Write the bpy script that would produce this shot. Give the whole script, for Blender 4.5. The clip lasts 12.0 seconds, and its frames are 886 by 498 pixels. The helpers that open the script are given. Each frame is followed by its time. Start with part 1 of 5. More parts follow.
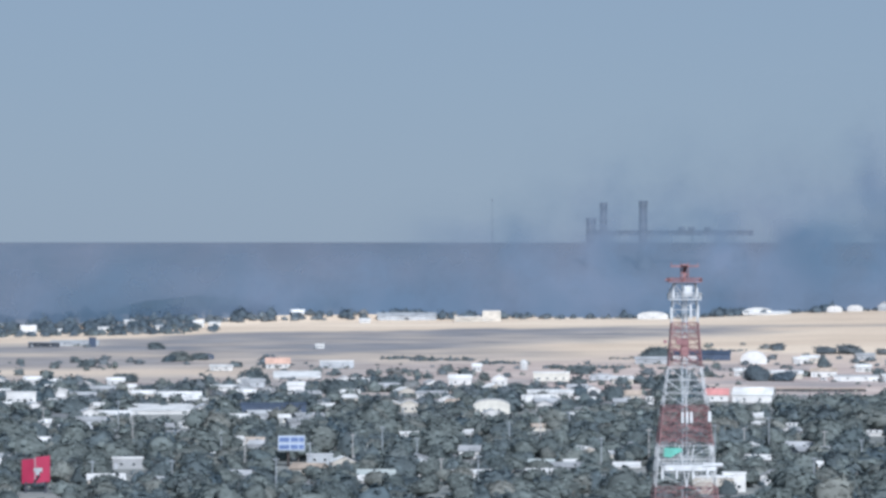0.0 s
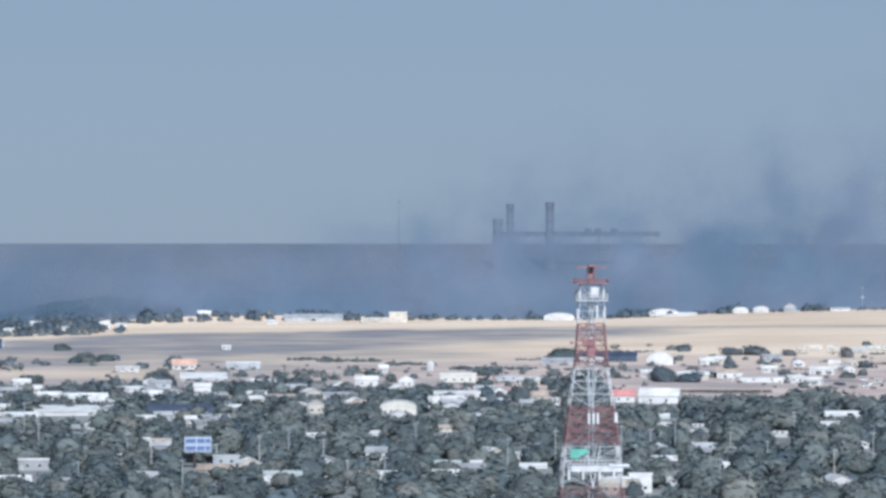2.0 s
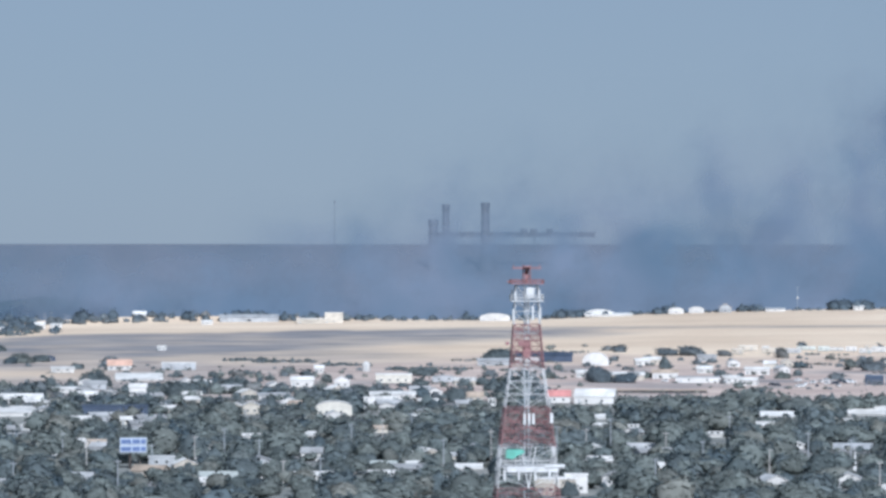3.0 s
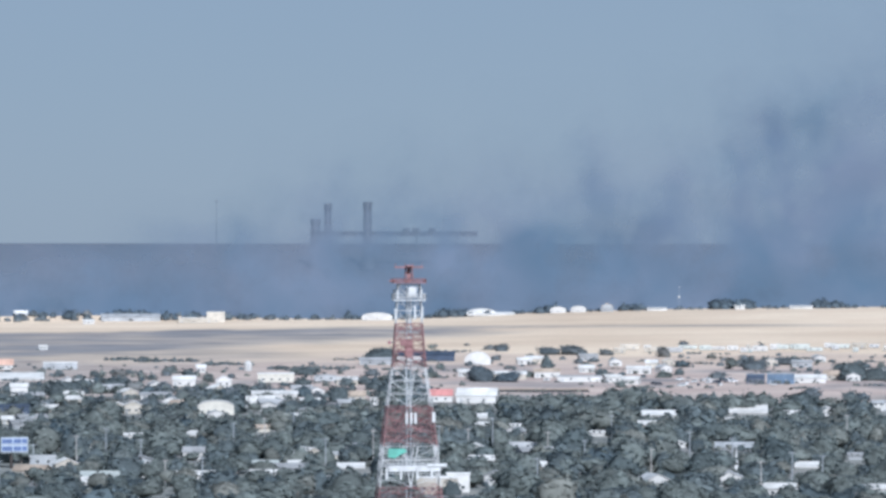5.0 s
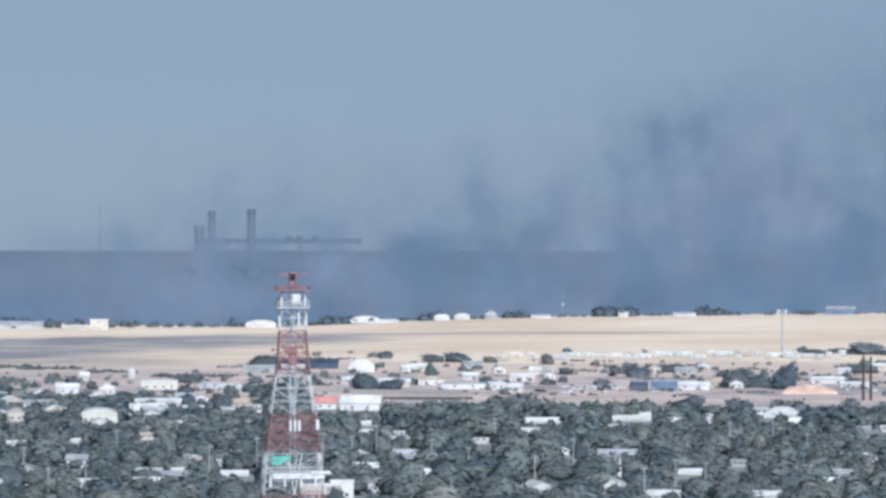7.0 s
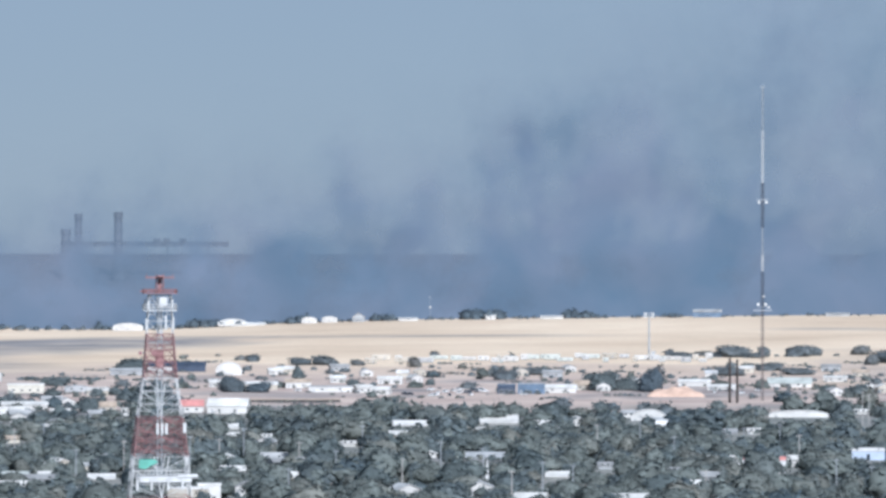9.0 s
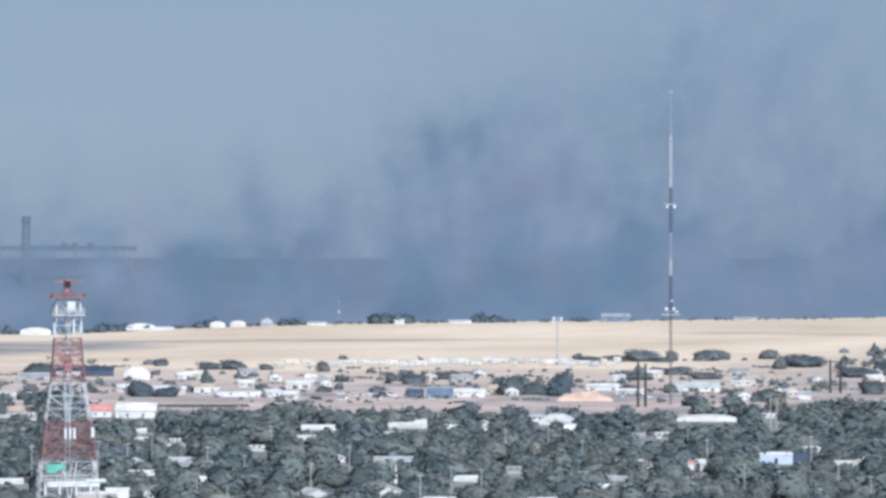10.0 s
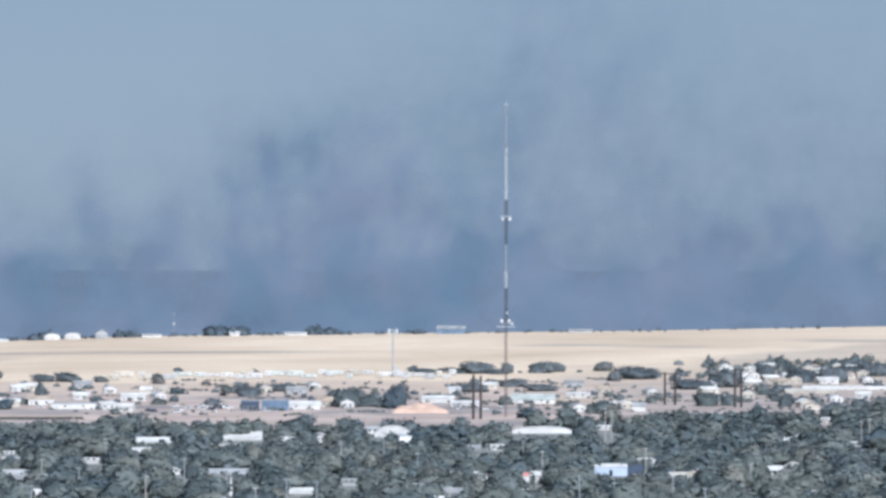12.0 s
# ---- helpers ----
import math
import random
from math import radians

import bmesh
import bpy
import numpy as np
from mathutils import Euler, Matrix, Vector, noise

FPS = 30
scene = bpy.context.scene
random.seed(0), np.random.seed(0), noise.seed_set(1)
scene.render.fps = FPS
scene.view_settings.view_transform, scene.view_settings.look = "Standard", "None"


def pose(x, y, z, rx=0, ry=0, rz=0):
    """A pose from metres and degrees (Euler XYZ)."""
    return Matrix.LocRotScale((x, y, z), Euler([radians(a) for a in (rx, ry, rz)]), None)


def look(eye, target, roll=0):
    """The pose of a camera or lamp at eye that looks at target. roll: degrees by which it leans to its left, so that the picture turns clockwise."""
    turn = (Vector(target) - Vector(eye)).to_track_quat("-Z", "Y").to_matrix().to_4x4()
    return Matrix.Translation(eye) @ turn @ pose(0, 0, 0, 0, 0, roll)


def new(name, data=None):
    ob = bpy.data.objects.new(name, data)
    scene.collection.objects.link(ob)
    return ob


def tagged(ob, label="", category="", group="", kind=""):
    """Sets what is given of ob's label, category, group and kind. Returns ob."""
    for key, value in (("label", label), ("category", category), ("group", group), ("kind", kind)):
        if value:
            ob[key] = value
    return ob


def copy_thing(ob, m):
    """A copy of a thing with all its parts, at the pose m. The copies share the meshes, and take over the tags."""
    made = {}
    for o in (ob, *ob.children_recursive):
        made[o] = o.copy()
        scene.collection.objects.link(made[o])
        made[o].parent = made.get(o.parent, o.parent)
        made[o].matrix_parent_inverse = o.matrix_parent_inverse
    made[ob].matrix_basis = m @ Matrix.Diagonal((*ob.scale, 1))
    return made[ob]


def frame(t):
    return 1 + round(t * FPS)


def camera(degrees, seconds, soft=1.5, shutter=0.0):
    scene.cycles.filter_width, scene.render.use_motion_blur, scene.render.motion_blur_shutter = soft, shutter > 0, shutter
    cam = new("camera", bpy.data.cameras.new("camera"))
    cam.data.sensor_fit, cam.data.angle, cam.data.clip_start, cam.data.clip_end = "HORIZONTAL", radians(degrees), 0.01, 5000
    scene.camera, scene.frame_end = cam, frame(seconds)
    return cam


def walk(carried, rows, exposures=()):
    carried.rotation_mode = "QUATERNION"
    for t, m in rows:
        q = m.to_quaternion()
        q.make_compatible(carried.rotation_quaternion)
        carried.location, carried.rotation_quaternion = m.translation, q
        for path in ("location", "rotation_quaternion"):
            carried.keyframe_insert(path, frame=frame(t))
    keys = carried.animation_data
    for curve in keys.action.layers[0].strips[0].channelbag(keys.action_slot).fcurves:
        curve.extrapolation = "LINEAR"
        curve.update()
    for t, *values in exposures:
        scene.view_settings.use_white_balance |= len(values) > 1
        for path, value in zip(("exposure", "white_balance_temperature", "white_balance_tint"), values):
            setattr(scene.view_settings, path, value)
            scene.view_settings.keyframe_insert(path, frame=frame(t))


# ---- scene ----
# ---- camera: a slow pan with a long lens from a high fixed place ----
EYE = 75.0                      # height of the lens over the town, m
LENS = 12.0                     # degrees across the picture
F = 784 / math.tan(radians(LENS / 2))
HORIZON = 0.0845                # degrees by which the first view looks down
cam = camera(LENS, 12.0, soft=3.1)
# seconds, degrees panned to the right, degrees tilted up from the first view, degrees of lean
PAN = [
    (0.0, 0.0000, 0.0000, 0.000), (0.5, 0.0000, -0.0004, 0.000), (1.0, 0.2115, -0.0110, 0.004),
    (1.5, 0.7296, 0.0017, 0.008), (2.0, 1.2684, 0.0160, 0.014), (2.5, 1.7258, 0.0224, 0.017),
    (3.0, 2.1428, 0.0236, 0.020), (5.0, 3.7447, 0.0140, 0.030), (5.5, 4.1314, 0.0759, 0.034),
    (6.0, 4.5142, 0.0965, 0.036), (6.5, 4.9176, 0.1082, 0.038), (7.0, 5.3225, 0.1149, 0.040),
    (9.0, 7.1247, 0.1565, 0.046), (9.5, 7.7378, 0.1705, 0.050), (10.0, 8.3670, 0.2167, 0.056),
    (10.5, 8.9511, 0.2408, 0.063), (11.0, 9.5090, 0.2822, 0.072), (11.5, 10.1011, 0.3480, 0.078),
    (12.0, 10.6029, 0.3843, 0.080),
]


def aim(yaw, pitch, roll):
    a, e = radians(yaw), radians(pitch - HORIZON)
    to = (1000 * math.sin(a) * math.cos(e), 1000 * math.cos(a) * math.cos(e), EYE + 1000 * math.sin(e))
    return look((0, 0, EYE), to, roll)


walk(cam, [(t, aim(y, p, r)) for t, y, p, r in PAN],
     exposures=[(0.0, 0.15, 5450, 10), (7.0, 0.15, 5450, 10), (9.0, 0.24, 5540, 10), (12.0, 0.24, 5540, 10)])

# ---- light: hazy sun behind the camera and to its right ----
SUN_EL, SUN_AZ = 30.0, 171.0    # degrees; azimuth clockwise from straight ahead
world = bpy.data.worlds.new("world")
scene.world = world
world.use_nodes = True
wn = world.node_tree.nodes
sky = wn.new("ShaderNodeTexSky")
sky.sky_type, sky.sun_disc = "NISHITA", False
sky.sun_elevation, sky.sun_rotation = radians(SUN_EL), radians(SUN_AZ)
sky.air_density, sky.dust_density, sky.ozone_density, sky.altitude = 1.0, 0.6, 2.0, 1200
wn["Background"].inputs["Strength"].default_value = 0.055
cast = wn.new("ShaderNodeMix")      # even haze over the clear sky
cast.data_type = "RGBA"
cast.inputs[0].default_value, cast.inputs[7].default_value = 0.85, (4.9, 5.8, 6.75, 1)
world.node_tree.links.new(sky.outputs[0], cast.inputs[6])
world.node_tree.links.new(cast.outputs[2], wn["Background"].inputs["Color"])
sun = new("sun", bpy.data.lights.new("sun", "SUN"))
sun.data.energy, sun.data.angle, sun.data.color = 5.0, radians(5.0), (1.0, 0.96, 0.905)
sa, se = radians(SUN_AZ), radians(SUN_EL)
sun.matrix_world = look((900 * math.sin(sa), 900 * math.cos(sa), 900 * math.tan(se)), (0, 0, 0))


# ---- materials ----
def material(name, colour, rough=0.8, metal=0.0, var=0.25, scale=0.4, fine=3.0, bump=0.3, island=0.0, each=0.0, second=None, deep=0.03):
    """Colour with two scales of mottling and relief; island and each: change from piece to piece and from thing to thing."""
    m = bpy.data.materials.new(name)
    m.use_nodes = True
    n, l = m.node_tree.nodes, m.node_tree.links
    b = n["Principled BSDF"]
    b.inputs["Roughness"].default_value, b.inputs["Metallic"].default_value = rough, metal
    b.inputs["Specular IOR Level"].default_value = 0.25
    at = n.new("ShaderNodeTexCoord")
    big, small = n.new("ShaderNodeTexNoise"), n.new("ShaderNodeTexNoise")
    big.inputs["Scale"].default_value, small.inputs["Scale"].default_value = scale, fine
    big.inputs["Detail"].default_value, small.inputs["Detail"].default_value = 3, 2
    for t in (big, small):
        l.new(at.outputs["Object"], t.inputs["Vector"])
    dark = second or tuple(c * (1 - 2 * var) for c in colour)
    mix = n.new("ShaderNodeMix")
    mix.data_type = "RGBA"
    mix.inputs[6].default_value, mix.inputs[7].default_value = (*dark, 1), (*(min(1, c * (1 + 0.25 * var)) for c in colour), 1)
    ramp = n.new("ShaderNodeMapRange")
    ramp.inputs[1].default_value, ramp.inputs[2].default_value = 0.25, 0.6
    l.new(big.outputs[0], ramp.inputs[0])
    l.new(ramp.outputs[0], mix.inputs[0])
    hs = n.new("ShaderNodeHueSaturation")
    l.new(mix.outputs[2], hs.inputs["Color"])
    value = n.new("ShaderNodeMath")
    value.operation = "MULTIPLY_ADD"
    l.new(small.outputs[0], value.inputs[0])
    value.inputs[1].default_value, value.inputs[2].default_value = var, 1 - var / 2
    last = value
    for amount, node, out in ((island, "ShaderNodeNewGeometry", "Random Per Island"), (each, "ShaderNodeObjectInfo", "Random")):
        if amount:
            src, k = n.new(node), n.new("ShaderNodeMath")
            k.operation = "MULTIPLY_ADD"
            l.new(src.outputs[out], k.inputs[0])
            k.inputs[1].default_value, k.inputs[2].default_value = 2 * amount, -amount
            add = n.new("ShaderNodeMath")
            l.new(last.outputs[0], add.inputs[0])
            l.new(k.outputs[0], add.inputs[1])
            last = add
    l.new(last.outputs[0], hs.inputs["Value"])
    l.new(hs.outputs[0], b.inputs["Base Color"])
    if bump:
        bn = n.new("ShaderNodeBump")
        bn.inputs["Strength"].default_value, bn.inputs["Distance"].default_value = bump, deep
        l.new(small.outputs[0], bn.inputs["Height"])
        l.new(bn.outputs[0], b.inputs["Normal"])
    return m


def leaf_material(name, dark, usual, dry, piece):
    """Foliage whose tone goes from tree to tree (the "tint" of a joined mesh, or the object's own chance), with soft mottling and relief."""
    m = bpy.data.materials.new(name)
    m.use_nodes = True
    n, l = m.node_tree.nodes, m.node_tree.links
    b = n["Principled BSDF"]
    b.inputs["Roughness"].default_value, b.inputs["Specular IOR Level"].default_value = 0.8, 0.15
    at, own, tint, geo = n.new("ShaderNodeTexCoord"), n.new("ShaderNodeObjectInfo"), n.new("ShaderNodeAttribute"), n.new("ShaderNodeNewGeometry")
    tint.attribute_name = "tint"
    add, wrap = n.new("ShaderNodeMath"), n.new("ShaderNodeMath")
    wrap.operation = "FRACT"
    l.new(own.outputs["Random"], add.inputs[0])
    l.new(tint.outputs["Fac"], add.inputs[1])
    l.new(add.outputs[0], wrap.inputs[0])
    ramp = n.new("ShaderNodeValToRGB")
    ramp.color_ramp.elements[0].color, ramp.color_ramp.elements[1].color = (*dark, 1), (*dry, 1)
    for p in (0.25, 0.8):
        ramp.color_ramp.elements.new(p).color = (*usual, 1)
    l.new(wrap.outputs[0], ramp.inputs[0])
    big, small = n.new("ShaderNodeTexNoise"), n.new("ShaderNodeTexNoise")
    big.inputs["Scale"].default_value, small.inputs["Scale"].default_value = 0.30, 1.3
    value, more, hs = n.new("ShaderNodeMath"), n.new("ShaderNodeMath"), n.new("ShaderNodeHueSaturation")
    value.operation = more.operation = "MULTIPLY_ADD"
    for t in (big, small):
        l.new(at.outputs["Object"], t.inputs["Vector"])
    l.new(big.outputs[0], value.inputs[0])
    value.inputs[1].default_value, value.inputs[2].default_value = 0.9, 0.56 - piece / 2
    l.new(geo.outputs["Random Per Island"], more.inputs[0])
    more.inputs[1].default_value = piece
    l.new(value.outputs[0], more.inputs[2])
    l.new(more.outputs[0], hs.inputs["Value"])
    l.new(ramp.outputs[0], hs.inputs["Color"])
    l.new(hs.outputs[0], b.inputs["Base Color"])
    bn = n.new("ShaderNodeBump")
    bn.inputs["Strength"].default_value, bn.inputs["Distance"].default_value = 0.15, 0.2
    l.new(small.outputs[0], bn.inputs["Height"])
    l.new(bn.outputs[0], b.inputs["Normal"])
    thin, both = n.new("ShaderNodeBsdfTranslucent"), n.new("ShaderNodeMixShader")
    l.new(hs.outputs[0], thin.inputs["Color"])
    l.new(bn.outputs[0], thin.inputs["Normal"])
    both.inputs[0].default_value = 0.5
    l.new(b.outputs[0], both.inputs[1])
    l.new(thin.outputs[0], both.inputs[2])
    l.new(both.outputs[0], n["Material Output"].inputs["Surface"])
    return m


# leaf albedos raised and cooled above real foliage: air haze put into the colour
LEAF = leaf_material("haze_pale_leaves", (0.140, 0.172, 0.178), (0.208, 0.234, 0.222), (0.280, 0.284, 0.256), 0.58)
LEAF_DARK = leaf_material("dark_leaves", (0.112, 0.148, 0.170), (0.166, 0.198, 0.206), (0.218, 0.240, 0.230), 0.50)
LEAF_DRY = leaf_material("dry_leaves", (0.205, 0.224, 0.208), (0.232, 0.244, 0.224), (0.268, 0.270, 0.244), 0.55)
# haze over distant trees painted in as a bluer leaf tone
LEAF_HAZE_BLUE = leaf_material("haze_blue_leaves", (0.130, 0.169, 0.201), (0.147, 0.184, 0.214), (0.166, 0.199, 0.221), 0.36)
# far shrubs: pale grey stands for the haze that lifts their darks
LEAF_HAZE_GREY = leaf_material("haze_grey_leaves", (0.162, 0.192, 0.212), (0.216, 0.244, 0.260), (0.275, 0.275, 0.265), 0.45)
BARK = material("bark", (0.24, 0.21, 0.19), 0.9, var=0.3, fine=6)
WHITE = material("white_paint", (0.54, 0.527, 0.505), 0.6, var=0.14, scale=0.15, fine=2, each=0.10)
ROOF_WHITE = material("pale_roof_sheet", (0.70, 0.68, 0.645), 0.55, var=0.2, scale=0.12, fine=1.5, each=0.12)
ROOF_GREY = material("grey_roof_sheet", (0.40, 0.40, 0.40), 0.55, var=0.2, scale=0.15, fine=1.5, each=0.25)
ROOF_TAN = material("tan_shingle", (0.42, 0.34, 0.27), 0.85, var=0.2, scale=0.2, fine=2, each=0.2)
ROOF_RED = material("red_roof_sheet", (0.58, 0.26, 0.24), 0.65, var=0.15, scale=0.2, each=0.1)
ROOF_ORANGE = material("orange_roof_tile", (0.60, 0.39, 0.30), 0.75, var=0.15, scale=0.2)
ROOF_GREEN = material("pale_green_roof", (0.46, 0.485, 0.455), 0.6, var=0.15, scale=0.2)
WALL_CREAM = material("cream_plaster", (0.46, 0.42, 0.36), 0.85, var=0.16, scale=0.2, each=0.15)
WALL_GREY = material("grey_block", (0.36, 0.37, 0.38), 0.85, var=0.2, scale=0.2, each=0.15)
WALL_NAVY = material("navy_cladding", (0.05, 0.068, 0.105), 0.6, var=0.2, scale=0.2)
WALL_BLUE = material("slate_blue_cladding", (0.12, 0.17, 0.24), 0.5, var=0.2, scale=0.2)
BLACK = material("charred_boards", (0.035, 0.04, 0.05), 0.8, var=0.3, scale=0.2)
GLASS = material("dark_window_glass", (0.03, 0.04, 0.05), 0.08, var=0.1, bump=0)
# tower red and white dulled: the haze before it put into the paint
STEEL_RED = material("hazed_red_steel", (0.265, 0.140, 0.140), 0.6, var=0.22, scale=0.5, fine=4, bump=0.2)
STEEL_WHITE = material("white_steel", (0.54, 0.54, 0.535), 0.5, var=0.12, scale=0.5, fine=4, bump=0.2)
STEEL_GREY = material("galvanised_steel", (0.33, 0.35, 0.37), 0.5, var=0.2, scale=0.5, fine=4, bump=0.2)
STEEL_DARK = material("dark_steel", (0.055, 0.055, 0.07), 0.6, var=0.2, scale=0.5, fine=4, bump=0.2)
STEEL_BROWN = material("weathered_brown_steel", (0.17, 0.145, 0.14), 0.7, var=0.2, scale=0.5, fine=4, bump=0.2)
TIMBER = material("creosoted_timber", (0.060, 0.050, 0.046), 0.85, var=0.25, scale=0.6, fine=6)
TARP = material("green_tarpaulin", (0.13, 0.36, 0.29), 0.7, var=0.15, scale=0.5)
SIGN_PINK = material("crimson_sign_face", (0.32, 0.03, 0.07), 0.5, var=0.08, scale=0.2)
SIGN_BLUE = material("blue_sign_print", (0.10, 0.14, 0.27), 0.5, var=0.1)
CAR_WHITE = material("white_car_paint", (0.80, 0.80, 0.80), 0.25, var=0.04, each=0.1, bump=0)
CAR_DARK = material("dark_car_paint", (0.06, 0.07, 0.10), 0.25, var=0.04, each=0.03, bump=0)
RUBBER = material("tyre_rubber", (0.02, 0.02, 0.02), 0.9, var=0.1)
CONCRETE = material("concrete", (0.42, 0.40, 0.38), 0.9, var=0.2, scale=0.3)
# lightened towards the smoke's blue-grey, a smoke veil put into the concrete colour
STACK = material("smoke_toned_concrete", (0.125, 0.138, 0.16), 0.9, var=0.2, scale=0.1)
SKY_BLUE = material("light_blue_paint", (0.40, 0.46, 0.56), 0.4, var=0.08)
YELLOW = material("pale_yellow_paint", (0.52, 0.49, 0.425), 0.6, var=0.1)
HILLWOOD = material("far_scrub", (0.045, 0.058, 0.06), 0.9, var=0.3, scale=0.02, fine=0.2)


# ---- the lie of the land ----
def smooth(x, a, b):
    t = np.clip((np.asarray(x, float) - a) / (b - a), 0, 1)
    return t * t * (3 - 2 * t)


EDGE = 4000.0                   # distance of the field's far edge
RIM = 4950.0                    # distance of the horizon


def edge_drop(u):
    """How far under the horizon the field's far edge lies, in steps of 1/F of a radian; u is the bearing in the same steps."""
    return np.interp(u, [-900, -784, -634, -434, -284, 0, 400, 720, 950, 1725, 2150], [168, 165, 160, 150, 144, 141, 135, 121, 116, 107, 98])


def land(u, r):
    """Height of the ground at bearing u and distance r."""
    edge = EYE - edge_drop(u) * EDGE / F
    rise = smooth(r, 2500, 4150)
    far = smooth(r, 4130, 5300) / smooth(RIM, 4130, 5300)
    ahead = 1 - smooth(np.abs(np.asarray(u, float) - 600), 3500, 7000)
    swell = 13 * smooth(r, 4020, 4130) * (1 - smooth(r, 4160, 4500)) * (1 - smooth(u, -150, 380))
    return ahead * (edge * rise + swell + (75.2 - edge) * far) + (1 - ahead) * 75.2 * smooth(r, 3000, 5300) / smooth(RIM, 3000, 5300)


def spot(u, r, up=0.0):
    a = u / F
    return Vector((r * math.sin(a), r * math.cos(a), float(land(u, r)) + up))


REACH = np.arange(700.0, 4120.0, 4.0)


def reach(u, d):
    """Distance at which the ground lies d under the horizon at bearing u."""
    drop = (EYE - land(u, REACH)) * F / REACH
    return float(np.interp(-d, -drop, REACH))


def part(name, bm, mat, parent, label=""):
    me = bpy.data.meshes.new(name)
    bm.to_mesh(me)
    bm.free()
    me.materials.append(mat)
    ob = new(name, me)
    ob.parent = parent
    if label:
        ob["label"] = label
    return ob


def sheet_mesh(name, verts, faces, mat):
    me = bpy.data.meshes.new(name)
    me.from_pydata(verts, [], faces)
    me.materials.append(mat)
    me.update()
    return me


def box(bm, x0, x1, y0, y1, z0, z1, turn=None):
    m = Matrix.Translation(((x0 + x1) / 2, (y0 + y1) / 2, (z0 + z1) / 2)) @ Matrix.Diagonal((x1 - x0, y1 - y0, z1 - z0, 1))
    bmesh.ops.create_cube(bm, size=1, matrix=turn @ m if turn else m)
    return bm


def bar(bm, a, b, w, sides=4):
    """A straight bar from a to b, w thick."""
    a, b = Vector(a), Vector(b)
    d = b - a
    m = Matrix.Translation((a + b) / 2) @ d.to_track_quat("Z", "Y").to_matrix().to_4x4()
    bmesh.ops.create_cone(bm, segments=sides, radius1=w / 2 * (1.2 if sides == 4 else 1), radius2=w / 2 * (1.2 if sides == 4 else 1), depth=d.length, cap_ends=True, matrix=m)
    return bm


def cone(bm, x, y, z0, z1, r0, r1, sides=12):
    bmesh.ops.create_cone(bm, segments=sides, radius1=r0, radius2=max(r1, 0.001), depth=z1 - z0, cap_ends=True, matrix=Matrix.Translation((x, y, (z0 + z1) / 2)))
    return bm


def bm_new():
    return bmesh.new()


def ground_material():
    m = bpy.data.materials.new("dry_plain")
    m.use_nodes = True
    n, l = m.node_tree.nodes, m.node_tree.links
    b = n["Principled BSDF"]
    b.inputs["Roughness"].default_value, b.inputs["Specular IOR Level"].default_value = 0.95, 0.1
    at = n.new("ShaderNodeTexCoord")

    def nz(scale, detail=4):
        t = n.new("ShaderNodeTexNoise")
        t.inputs["Scale"].default_value, t.inputs["Detail"].default_value = scale, detail
        l.new(at.outputs["Object"], t.inputs["Vector"])
        return t

    def mixed(f, a, c, lo=None, hi=None):
        x = n.new("ShaderNodeMix")
        x.data_type = "RGBA"
        if lo is not None:
            g = n.new("ShaderNodeMapRange")
            g.inputs[1].default_value, g.inputs[2].default_value = lo, hi
            l.new(f, g.inputs[0])
            f = g.outputs[0]
        l.new(f, x.inputs[0])
        for i, v in ((6, a), (7, c)):
            if isinstance(v, tuple):
                x.inputs[i].default_value = (*v, 1)
            else:
                l.new(v, x.inputs[i])
        return x.outputs[2]

    wide, mid, fine = nz(0.004), nz(0.02), nz(0.3)

    def attribute(name):
        a = n.new("ShaderNodeAttribute")
        a.attribute_name = name
        return a.outputs["Fac"]

    town = mixed(mid.outputs[0], (0.19, 0.20, 0.19), (0.30, 0.295, 0.27), 0.35, 0.65)
    dirt = mixed(mid.outputs[0], (0.42, 0.32, 0.28), (0.62, 0.51, 0.44), 0.3, 0.7)
    straw = mixed(wide.outputs[0], (0.565, 0.435, 0.315), (0.78, 0.635, 0.48), 0.3, 0.62)
    straw = mixed(mid.outputs[0], straw, (0.69, 0.535, 0.395), 0.4, 0.8)
    burnt = mixed(mid.outputs[0], (0.178, 0.176, 0.188), (0.30, 0.285, 0.285), 0.3, 0.7)
    # far land tinted blue-grey in its colour for the distance haze
    hazed_range = mixed(wide.outputs[0], (0.122, 0.130, 0.150), (0.158, 0.164, 0.186), 0.35, 0.65)
    c = mixed(attribute("dirt"), town, dirt)
    c = mixed(attribute("straw"), c, straw)
    c = mixed(attribute("burnt"), c, burnt)
    c = mixed(attribute("range"), c, hazed_range)
    hs = n.new("ShaderNodeHueSaturation")
    l.new(c, hs.inputs["Color"])
    g = n.new("ShaderNodeMapRange")
    g.inputs[3].default_value, g.inputs[4].default_value = 0.8, 1.2
    l.new(fine.outputs[0], g.inputs[0])
    l.new(g.outputs[0], hs.inputs["Value"])
    l.new(hs.outputs[0], b.inputs["Base Color"])
    bn = n.new("ShaderNodeBump")
    bn.inputs["Strength"].default_value, bn.inputs["Distance"].default_value = 0.4, 0.2
    l.new(fine.outputs[0], bn.inputs["Height"])
    l.new(bn.outputs[0], b.inputs["Normal"])
    return m


def bell(x, mid, half):
    return math.exp(-((x - mid) / half) ** 2)


